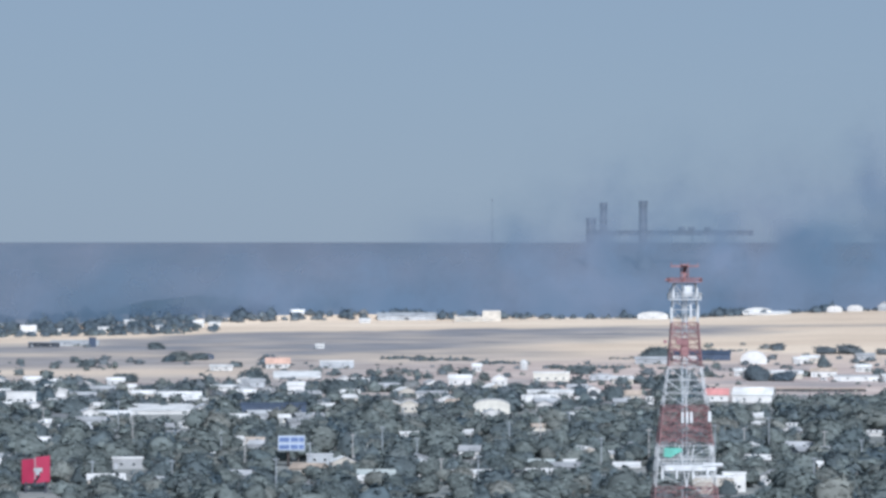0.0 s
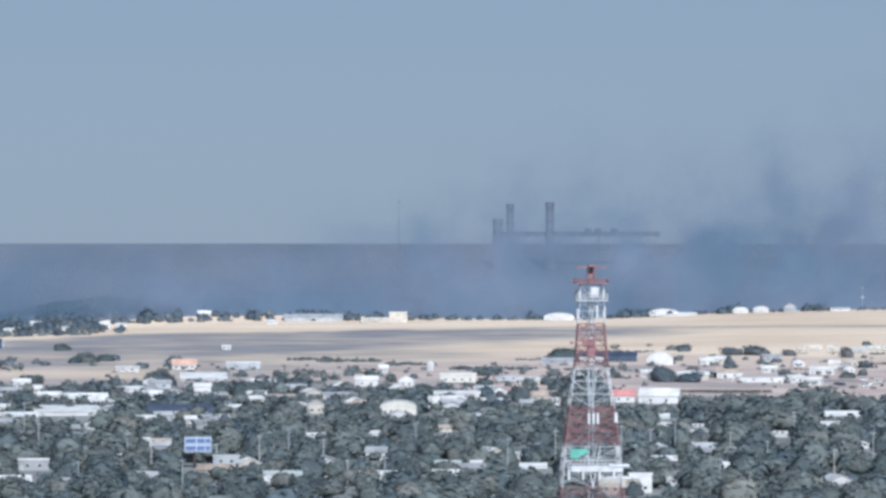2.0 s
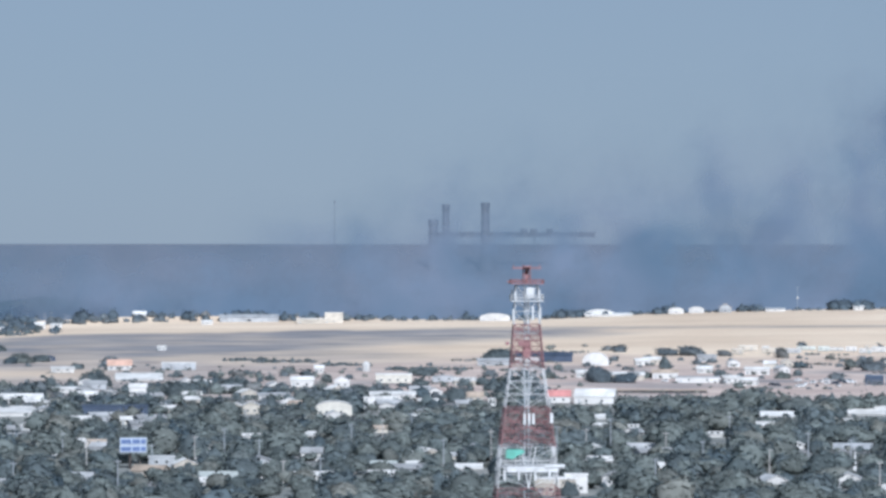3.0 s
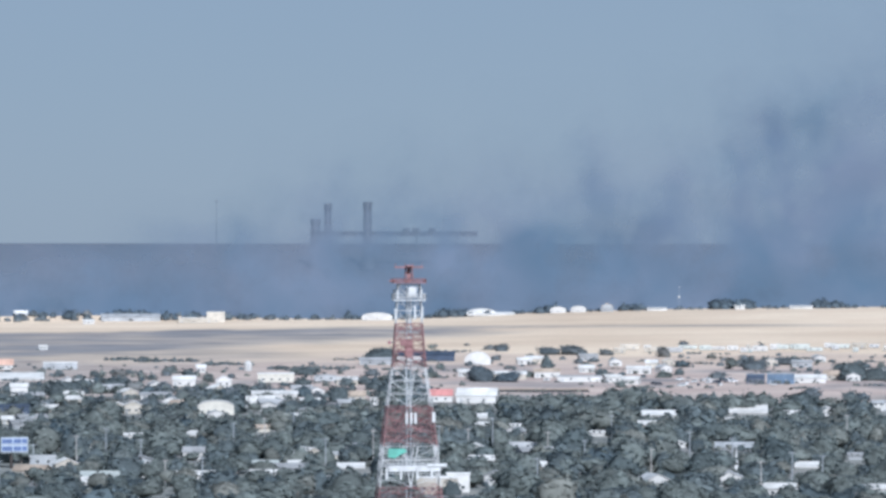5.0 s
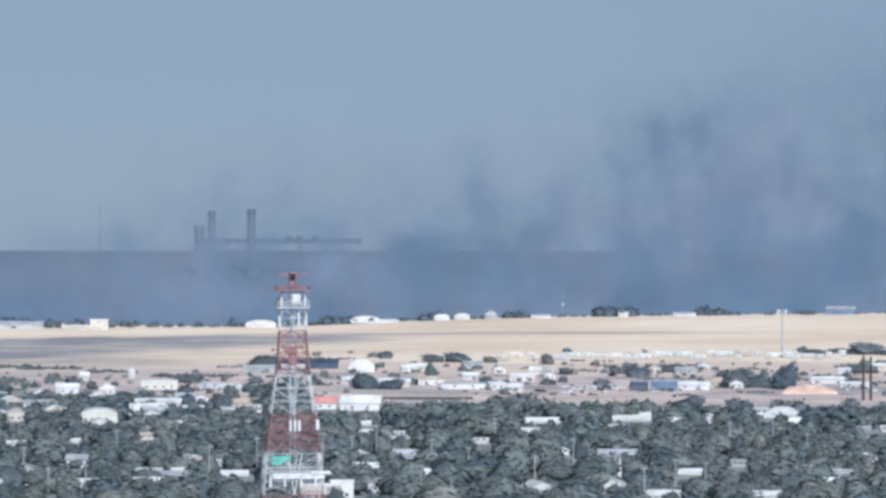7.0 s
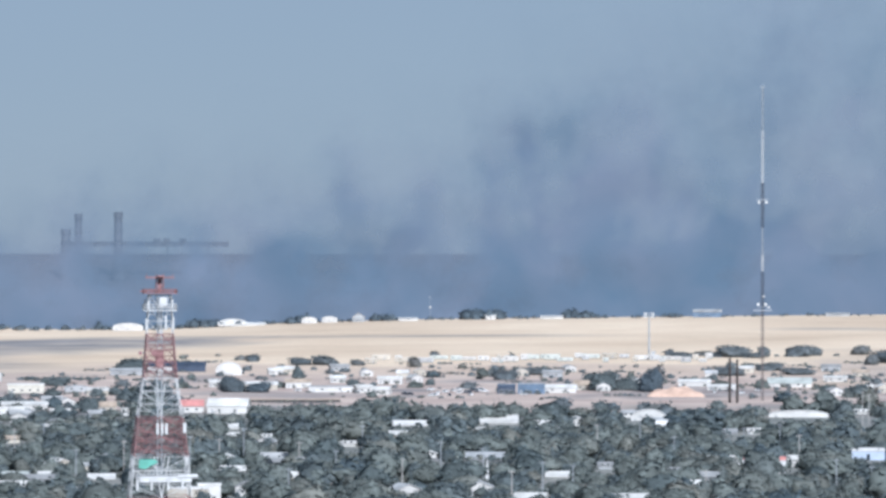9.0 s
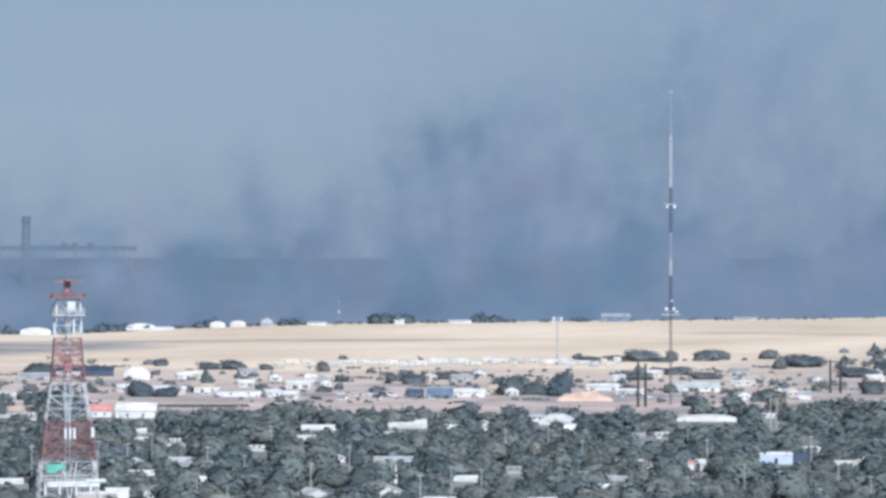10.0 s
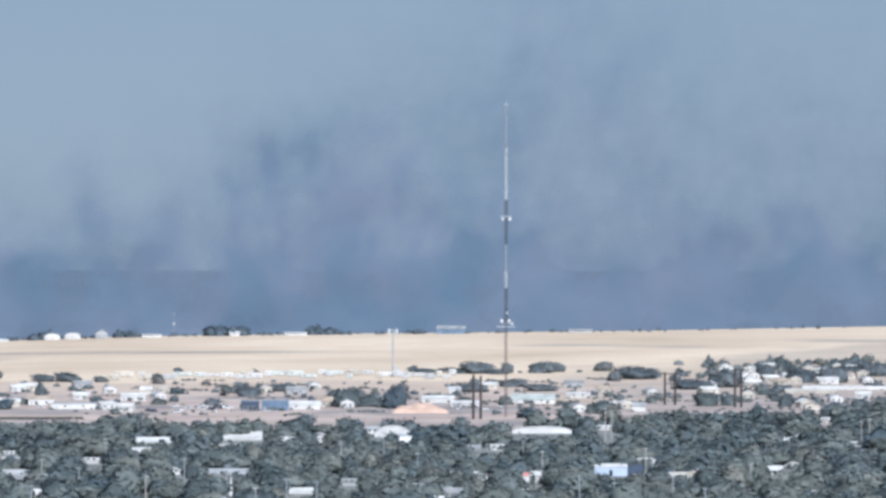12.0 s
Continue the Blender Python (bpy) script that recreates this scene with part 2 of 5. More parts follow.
def build_ground():
    az = np.concatenate([np.arange(-1500, 2900, 9) / F, np.linspace(2900 / F, 2 * math.pi - 1500 / F, 70)[1:-1]])
    drops = np.arange(470, 142, -1.6)
    rr = np.concatenate([[30, 300, 700, 950, 1100], EYE * F / drops, np.linspace(EYE * F / 142 + 6, 4150, 34), np.linspace(4180, RIM, 26)])
    na, nr = len(az), len(rr)
    verts, layers = [(0.0, 0.0, 0.0)], {k: [0.0] for k in ("dirt", "straw", "burnt", "range")}
    for r in rr:
        z = land(az * F, r)
        for a, h in zip(az, z):
            u, d = a * F, (EYE - h) * F / r
            verts.append((r * math.sin(a), r * math.cos(a), float(h)))
            w = noise.noise((u / 170, d / 11, 0.3)) + 0.5 * noise.noise((u / 60, d / 5, 4.0))
            k = noise.noise((u / 420, d / 16, 7.7))
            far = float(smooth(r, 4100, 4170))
            straw = float(1 - smooth(d + 9 * w, (188 + 6 * (1 - float(smooth(u, 150, 480))) - 10 * float(smooth(u, 1500, 2000))), 206 + 10 * (1 - float(smooth(u, 150, 480)))))
            straw = max(straw, 0.50 * bell(d, 202, 14) * float(smooth(u + 80 * w, -100, 330)))
            straw = max(straw, 0.6 * bell(d, 229, 10) * bell(u, 1640, 120) * (1 + w))
            dirt = float(1 - smooth(d + 10 * w, 264, 286)) * (0.55 + 0.45 * float(smooth(u, -300, 300)))
            left = float(1 - smooth(u + 70 * w + 19 * max(0.0, d - 158), 450, 700))
            burnt = 0.95 * float(smooth(d + 3 * w - max(0.0, float(edge_drop(u)) - 141) + 0.012 * max(u, 0), 152, 156)) * float(1 - smooth(d + 5 * w, 200, 209)) * left * (1.0 + 0.18 * k + 0.24 * noise.noise((u / 90, d / 3.5, 2.2)))
            burnt = max(burnt, 0.85 * bell(d, 150 - u * 0.006, 1.6) * float(smooth(u, 150, 400)) * float(1 - smooth(u + 200 * k, 900, 1300)))
            burnt = max(burnt, 0.8 * bell(d, 205, 9) * float(1 - smooth(u + 90 * w, -520, -400)))
            burnt = max(burnt, 0.65 * bell(d - 4 * k, 133, 2.2) * float(smooth(u, 1450, 1600)) * float(1 - smooth(u + 150 * w, 1800, 2050)))
            burnt = max(burnt, 0.6 * float(smooth(k + 0.6 * w, 0.05, 0.6)) * float(smooth(d, 192, 206)))
            burnt = max(burnt, 0.34 * float(smooth(d + 4 * w + 0.085 * (u - 1880), 146, 154)) * float(smooth(u, 1780, 1900)))
            burnt = max(burnt, 0.30 * float(smooth(d + 5 * w, 158, 178)) * float(smooth(u + 90 * w, 1500, 1760)))
            burnt = max(burnt, 0.7 * bell(d, 122, 2.5) * float(smooth(u, 1950, 2060)))
            burnt = max(burnt, 0.95 * bell(d - 2 * k, 241, 2.6) * float(smooth(u, 755, 790)) * float(1 - smooth(u + 30 * w, 890, 930)))
            burnt = max(burnt, 0.9 * bell(d - 2 * k, 251, 2.2) * float(smooth(u, 830, 850)) * float(1 - smooth(u, 885, 910)))
            burnt = max(burnt, 0.7 * bell(d - 3 * k, 226, 2.5) * float(smooth(u, 880, 960)) * float(1 - smooth(u + 60 * w, 1250, 1400)))
            # straw and bare strips running through the burnt land
            west = float(1 - smooth(u + 60 * w, -420, -260))
            burnt *= 1 - .85 * bell(d + 2 * k, 197, 3.6) * west
            burnt *= 1 - .55 * bell(d + 3 * w, 176, 6) * float(1 - smooth(u + 50 * w, -680, -560))
            burnt *= 1 - .50 * bell(d + 2 * k, 167, 3) * float(1 - smooth(u + 90 * w, -560, -420))
            burnt *= 1 - .35 * bell(d + 4 * w - .012 * u, 172, 5) * float(smooth(u, -60, 120))
            burnt *= 1 - .30 * float(smooth(noise.noise((u / 240, d / 3.2, 11.0)), .05, .4))
            burnt = max(burnt, .75 * bell(d + 2 * w, 209, 4.5) * float(1 - smooth(u + 60 * w, -600, -480)))
            burnt = max(burnt, .58 * bell(d + 4 * w + 2 * k, 194, 12) * float(1 - smooth(u + 90 * w, 60, 340)) * (1 + .8 * noise.noise((u / 130, d / 2.6, 21.0))))
            straw = max(straw, .75 * bell(d + 2 * w, 228, 9) * float(1 - smooth(u + 80 * w, -420, -240)))
            burnt *= 1 - .8 * bell(d + 2 * w, 230, 8) * float(1 - smooth(u + 80 * w, -420, -240))
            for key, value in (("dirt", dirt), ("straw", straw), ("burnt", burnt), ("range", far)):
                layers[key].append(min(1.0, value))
    faces = [(0, 1 + (i + 1) % na, 1 + i) for i in range(na)]
    for j in range(nr - 1):
        o = 1 + j * na
        faces += [(o + i, o + (i + 1) % na, o + na + (i + 1) % na, o + na + i) for i in range(na)]
    me = sheet_mesh("ground", verts, faces, ground_material())
    for key, values in layers.items():
        me.attributes.new(key, "FLOAT", "POINT").data.foreach_set("value", values)
    return tagged(new("ground", me), "dry straw and burnt plain with bare dirt under the town", "ground", kind="structure")


build_ground()


# ---- smoke and haze: thin curved banks far behind the town ----
def smoke_material(name, sooty, pale, most):
    """Smoke whose tone drifts between sooty and pale from billow to billow."""
    m = bpy.data.materials.new(name)
    m.use_nodes = True
    n, l = m.node_tree.nodes, m.node_tree.links
    n.remove(n["Principled BSDF"])
    out = n["Material Output"]
    clear, dif, trans, both, mix = (n.new("ShaderNode" + k) for k in ("BsdfTransparent", "BsdfDiffuse", "BsdfTranslucent", "MixShader", "MixShader"))
    at, wide = n.new("ShaderNodeTexCoord"), n.new("ShaderNodeTexNoise")
    wide.inputs["Scale"].default_value, wide.inputs["Detail"].default_value, wide.inputs["Distortion"].default_value = 0.011, 3, 0.4
    l.new(at.outputs["Object"], wide.inputs["Vector"])
    tone = n.new("ShaderNodeMix")
    tone.data_type = "RGBA"
    tone.inputs[6].default_value, tone.inputs[7].default_value = (*sooty, 1), (*pale, 1)
    span = n.new("ShaderNodeMapRange")
    span.inputs[1].default_value, span.inputs[2].default_value = 0.32, 0.68
    l.new(wide.outputs[0], span.inputs[0])
    l.new(span.outputs[0], tone.inputs[0])
    l.new(tone.outputs[2], dif.inputs["Color"])
    l.new(tone.outputs[2], trans.inputs["Color"])
    both.inputs[0].default_value = 0.25
    a = n.new("ShaderNodeAttribute")
    a.attribute_name = "thickness"
    nz = n.new("ShaderNodeTexNoise")
    nz.inputs["Scale"].default_value, nz.inputs["Detail"].default_value, nz.inputs["Roughness"].default_value = 0.016, 6, 0.58
    l.new(at.outputs["Object"], nz.inputs["Vector"])
    g, k = n.new("ShaderNodeMapRange"), n.new("ShaderNodeMath")
    g.inputs[1].default_value, g.inputs[2].default_value = 0.25, 0.75
    g.inputs[3].default_value, g.inputs[4].default_value = 0.70 * most, 1.30 * most
    k.operation, k.use_clamp = "MULTIPLY", True
    l.new(nz.outputs[0], g.inputs[0])
    l.new(g.outputs[0], k.inputs[0])
    l.new(a.outputs["Fac"], k.inputs[1])
    l.new(dif.outputs[0], both.inputs[1])
    l.new(trans.outputs[0], both.inputs[2])
    l.new(k.outputs[0], mix.inputs[0])
    l.new(clear.outputs[0], mix.inputs[1])
    l.new(both.outputs[0], mix.inputs[2])
    l.new(mix.outputs[0], out.inputs["Surface"])
    return m


def bank(name, r, density, mat, label, low=165, high=-520):
    """A curved bank of smoke; it ends where the smoke does."""
    us, ds = np.arange(-1000, 2450, 8.0), np.arange(low, high, -6.0)
    verts, value = [], []
    for d in ds:
        for u in us:
            a, bulge = u / F, 4 * noise.noise((u / 120, d / 90, 5.5))
            verts.append(((r + bulge) * math.sin(a), (r + bulge) * math.cos(a), EYE - d * r / F))
            value.append(max(0.0, min(1.1, density(u, d))))
    nu = len(us)
    faces = []
    for j in range(len(ds) - 1):
        for i in range(nu - 1):
            q = (j * nu + i, j * nu + i + 1, (j + 1) * nu + i + 1, (j + 1) * nu + i)
            if max(value[k] for k in q) > 0.012:
                faces.append(q)
    me = sheet_mesh(name, verts, faces, mat)
    me.attributes.new("thickness", "FLOAT", "POINT").data.foreach_set("value", value)
    me.polygons.foreach_set("use_smooth", [True] * len(me.polygons))
    return tagged(new(name, me), label, "smoke", kind="stuff")


# bearing, drop, half width, half height, weight of the plume's denser billows
PUFFS = [
    (290, -85, 50, 46, .28), (300, 62, 60, 50, .22), (340, -30, 110, 36, .18), (410, -120, 34, 40, .16), (450, -50, 90, 40, .26), (545, -60, 50, 40, .20),
    (640, -75, 60, 36, .22), (690, -20, 60, 30, .16), (755, -150, 36, 62, .34), (790, -75, 50, 30, .16), (848, -32, 56, 30, .34), (905, -105, 30, 44, .28),
    (1000, -130, 26, 120, .20), (1020, -155, 44, 50, .26), (1070, -200, 46, 44, .34), (1150, -232, 46, 40, .30), (1250, -262, 50, 50, .26), (1100, -60, 44, 110, .18),
    (1195, -50, 50, 90, .34), (1200, -140, 34, 60, .22), (1330, -120, 60, 60, .18), (1400, -40, 90, 70, .22), (1520, -330, 46, 130, .30), (1600, -210, 60, 60, .18),
    (1700, -260, 60, 80, .26), (1850, -10, 70, 80, .24), (1780, -120, 60, 60, .16), (1990, -60, 70, 80, .14),
]
# how thick the smoke lies, by drop (rows) and bearing (columns)
BEARINGS = (-200, 60, 250, 500, 750, 960, 1080, 1300, 1600, 1900, 2250)
THICK = (
    (-470, (0, 0, 0, 0, 0, 0, .01, .04, .24, .10, .06)),
    (-330, (0, 0, 0, 0, 0, .02, .10, .22, .36, .26, .18)),
    (-220, (0, 0, 0, .01, .06, .14, .44, .48, .42, .40, .32)),
    (-120, (0, 0, .08, .15, .28, .36, .64, .70, .56, .54, .46)),
    (-50, (0, .12, .38, .46, .60, .62, .78, .86, .76, .72, .60)),
    (-5, (0, .44, .74, .80, .89, .92, .95, 1.0, .97, .96, .90)),
    (80, (.10, .76, .96, .97, .99, 1.0, 1.03, 1.05, 1.02, 1.0, .95)),
    (165, (.20, .80, .97, .98, 1.0, 1.0, 1.03, 1.05, 1.02, .96, .88)),
)


def billow(u, d):
    s = 0.0
    wx, wy = 26 * noise.noise((u / 55, d / 55, 1.0)) + 9 * noise.noise((u / 18, d / 18, 4.0)), 26 * noise.noise((u / 55, d / 55, 9.0)) + 9 * noise.noise((u / 18, d / 18, 7.0))
    for x, y, a, b, w in PUFFS:
        e = ((u + wx - x) / a) ** 2 + ((d + wy - y) / b) ** 2
        if e < 6:
            s += w * math.exp(-e)
    return s


def front_smoke(u, d):
    """The plume in front of the power station, thick by the ground and rising to the right, with thin smoke lying over the far slope."""
    wx = 34 * noise.noise((u / 130, d / 150, 3.3)) + 14 * noise.noise((u / 48, d / 60, 8.1))
    wy = 44 * noise.noise((u / 110, d / 130, 12.3)) + 16 * noise.noise((u / 45, d / 52, 5.1))
    rows = [np.interp(u + wx, BEARINGS, row) for _, row in THICK]
    body = float(np.interp(d + wy, [y for y, _ in THICK], rows)) * float(smooth(u, -200, 60))
    low = (0.18 + 0.40 * float(smooth(u, -500, 100))) * float(smooth(d, -16, 120))
    slope = 0.54 * float(smooth(d, -3, 4)) * (1 - float(smooth(u, 0, 260)))
    curl = noise.noise((u / 58 + wx / 90, d / 66, 6.0)) + 0.6 * noise.noise((u / 24, d / 26, 2.5))
    thin = 1 - float(smooth(d, 10, 110))
    return max(body, low + slope) * (1 + 0.26 * curl * thin * float(smooth(u, -200, 300))) + 0.76 * billow(u, d) * (1 + 0.4 * curl) * float(smooth(u, -100, 150))


SMOKE_FRONT = smoke_material("blue_grey_smoke", (0.107, 0.158, 0.223), (0.155, 0.190, 0.254), 1.0)
bank("smoke_bank", 4078, front_smoke, SMOKE_FRONT, "drifting blue-grey smoke rising from a grass fire")


# ---- things ----
SIGHTS = []                     # signs that no hedge hides
FRONTS = []                     # bearing, distance, width and height of the buildings with planting before them
CLEAR = []                      # bearings and drops kept free of trees standing nearer than the thing there


def stand(name, u, r, label, category, group="", turn=0.0, up=0.0):
    """An Empty on the ground whose y axis points away from the camera."""
    e = new(name)
    e.matrix_world = Matrix.Translation(spot(u, r, up)) @ Matrix.Rotation(-u / F + radians(turn), 4, "Z")
    return tagged(e, label, category, group)


def keep_clear(u, r, w, h, side=4, low=0.0):
    """Keep the sight line free to a thing w by h metres at bearing u and distance r."""
    k = F / r
    base = (EYE - float(land(u, r))) * k
    CLEAR.append((u - w * k / 2 - side, u + w * k / 2 + side, base - h * k, base - low * h * k, r))


def wall_shell(bm, w, dep, h, t=0.25):
    box(bm, -w / 2, w / 2, 0, t, 0, h)
    box(bm, -w / 2, w / 2, dep - t, dep, 0, h)
    box(bm, -w / 2, -w / 2 + t, t, dep - t, 0, h)
    box(bm, w / 2 - t, w / 2, t, dep - t, 0, h)
    return bm


def gable_roof(bm, w, dep, h, rise, over=0.5, along=True, t=0.18):
    """Two slopes with thickness; along: the ridge runs across the view."""
    if along:
        x0, x1, y0, ym, y1 = -w / 2 - over, w / 2 + over, -over, dep / 2, dep + over
        top = [(x0, y0, h), (x1, y0, h), (x1, ym, h + rise), (x0, ym, h + rise), (x1, y1, h), (x0, y1, h)]
    else:
        x0, xm, x1, y0, y1 = -w / 2 - over, 0, w / 2 + over, -over, dep + over
        top = [(x0, y1, h), (x0, y0, h), (xm, y0, h + rise), (xm, y1, h + rise), (x1, y0, h), (x1, y1, h)]
    a = [bm.verts.new(p) for p in top]
    b = [bm.verts.new((x, y, z + t)) for x, y, z in top]
    for q in ((0, 1, 2, 3), (3, 2, 4, 5)):
        bm.faces.new([b[i] for i in q])
        bm.faces.new([a[i] for i in reversed(q)])
    for i, j in ((0, 1), (1, 2), (2, 4), (4, 5), (5, 3), (3, 0)):
        bm.faces.new((a[i], a[j], b[j], b[i]))
    return bm


def gable_end(bm, s, w, dep, h, rise, along=True, t=0.2):
    pts = [(0, h), (dep, h), (dep / 2, h + rise * 0.97)] if along else [(-w / 2, h), (w / 2, h), (0, h + rise * 0.97)]
    if along:
        base = -w / 2 if s == 0 else w / 2 - t
        ring = [[bm.verts.new((base + k * t, y, z)) for y, z in pts] for k in (0, 1)]
    else:
        base = 0 if s == 0 else dep - t
        ring = [[bm.verts.new((x, base + k * t, z)) for x, z in pts] for k in (0, 1)]
    bm.faces.new(ring[0][::-1])
    bm.faces.new(ring[1])
    for i in range(3):
        bm.faces.new((ring[0][i], ring[0][(i + 1) % 3], ring[1][(i + 1) % 3], ring[1][i]))
    return bm


def vault(bm, w, dep, h, rise, n=10, t=0.2):
    """A curved roof over the width w, its axis running away from the camera."""
    rows = []
    for y in (-0.3, dep + 0.3):
        for k in (0, 1):
            rows.append([bm.verts.new((-(w / 2 + 0.2 - k * t) * math.cos(math.pi * i / n), y, h + (rise - k * t) * math.sin(math.pi * i / n))) for i in range(n + 1)])
    o0, i0, o1, i1 = rows
    for i in range(n):
        bm.faces.new((o0[i], o1[i], o1[i + 1], o0[i + 1]))
        bm.faces.new((i0[i], i0[i + 1], i1[i + 1], i1[i]))
        bm.faces.new((o0[i], o0[i + 1], i0[i + 1], i0[i]))
        bm.faces.new((o1[i + 1], o1[i], i1[i], i1[i + 1]))
    return bm


def arch_wall(bm, w, y, h, rise, n=10, t=0.2):
    ring = []
    for k in (0, 1):
        pts = [(-w / 2, 0), (w / 2, 0)] + [((w / 2) * math.cos(math.pi * i / n), h + rise * math.sin(math.pi * i / n)) for i in range(n + 1)]
        ring.append([bm.verts.new((x, y + k * t, z)) for x, z in pts])
    bm.faces.new(ring[0])
    bm.faces.new(ring[1][::-1])
    return bm


def openings(e, w, h, n, door=True, big=False):
    """Windows and a door set into the front wall."""
    ww, wh, sill = (1.0, 0.9, 1.1) if not big else (min(4.0, w / (n + 1) * 0.7), 0.5 * h, 0.15 * h)
    for i in range(n):
        x = -w / 2 + w * (i + 0.75) / (n + 0.5)
        if abs(x) > w / 2 - ww / 2:
            continue
        f = part("window", box(bm_new(), x - ww / 2 - .12, x + ww / 2 + .12, -0.05, -0.003, sill - .12, sill + wh + .12), WHITE, e)
        part("pane", box(bm_new(), x - ww / 2, x + ww / 2, -0.07, -0.054, sill, sill + wh), GLASS, f)
    if door:
        x = -w / 2 + w * 0.12
        part("door", box(bm_new(), x - .5, x + .5, -0.07, -0.003, 0.02, min(2.1, h - .2)), WALL_GREY, e)


def building(u, d, wpx, hpx, roof="gable", wall=None, cover=None, dep=None, rise=0.35, label="", category="building", name="building", turn=0.0, windows=2, big=False, group="", clear=True, r=None, front=True):
    """A building whose foot lies d under the horizon; its width and height are angles as seen from the camera."""
    r = r or reach(u, d)
    w, total = wpx * r / F, hpx * r / F
    dep = dep or min(max(7.0, 0.7 * w), 30)
    e = stand(name, u, r, label, category, group, turn)
    wall, cover = wall or WHITE, cover or ROOF_WHITE
    if roof == "vault":
        h, up = total * (1 - rise), total * rise
        for y in (0, dep - .2):
            part("wall", arch_wall(bm_new(), w, y, h, up), wall, e)
        part("roof", vault(bm_new(), w, dep, h, up), cover, e)
        for x in (-w / 2, w / 2 - .2):
            part("side_wall", box(bm_new(), x, x + .2, .2, dep - .2, 0, h), wall, e)
    elif roof == "flat":
        h = total - 0.35
        part("wall", wall_shell(bm_new(), w, dep, h), wall, e)
        part("roof", box(bm_new(), -w / 2 - .25, w / 2 + .25, -.25, dep + .25, h, h + .35), cover, e)
    elif roof == "shed":
        h = total * (1 - rise)
        part("wall", wall_shell(bm_new(), w, dep, h), wall, e)
        bm = bm_new()
        up = total - h
        box(bm, -w / 2 - .4, w / 2 + .4, -.5, dep + .5, -0.1, 0.1)
        for v in bm.verts:
            v.co.z += h + 0.1 + up * (v.co.y + .5) / (dep + 1)
        part("roof", bm, cover, e)
        part("back_wall", box(bm_new(), -w / 2, w / 2, dep - .22, dep, h, total - 0.12), wall, e)
    else:
        along = roof == "gable"
        up = total * rise
        h = total - up
        part("wall", wall_shell(bm_new(), w, dep, h), wall, e)
        for s in (0, 1):
            part("gable", gable_end(bm_new(), s, w, dep, h, up, along), wall, e)
        part("roof", gable_roof(bm_new(), w, dep, h, up, along=along), cover, e)
    openings(e, w, total * (1 - rise), 0 if roof == "shed" else windows, door=not big, big=big)
    if clear:
        keep_clear(u, r, w, total, low=(.7 if front else .3) if d > 258 else .42)
        if front:
            FRONTS.append((u, r, w, total))
    return e


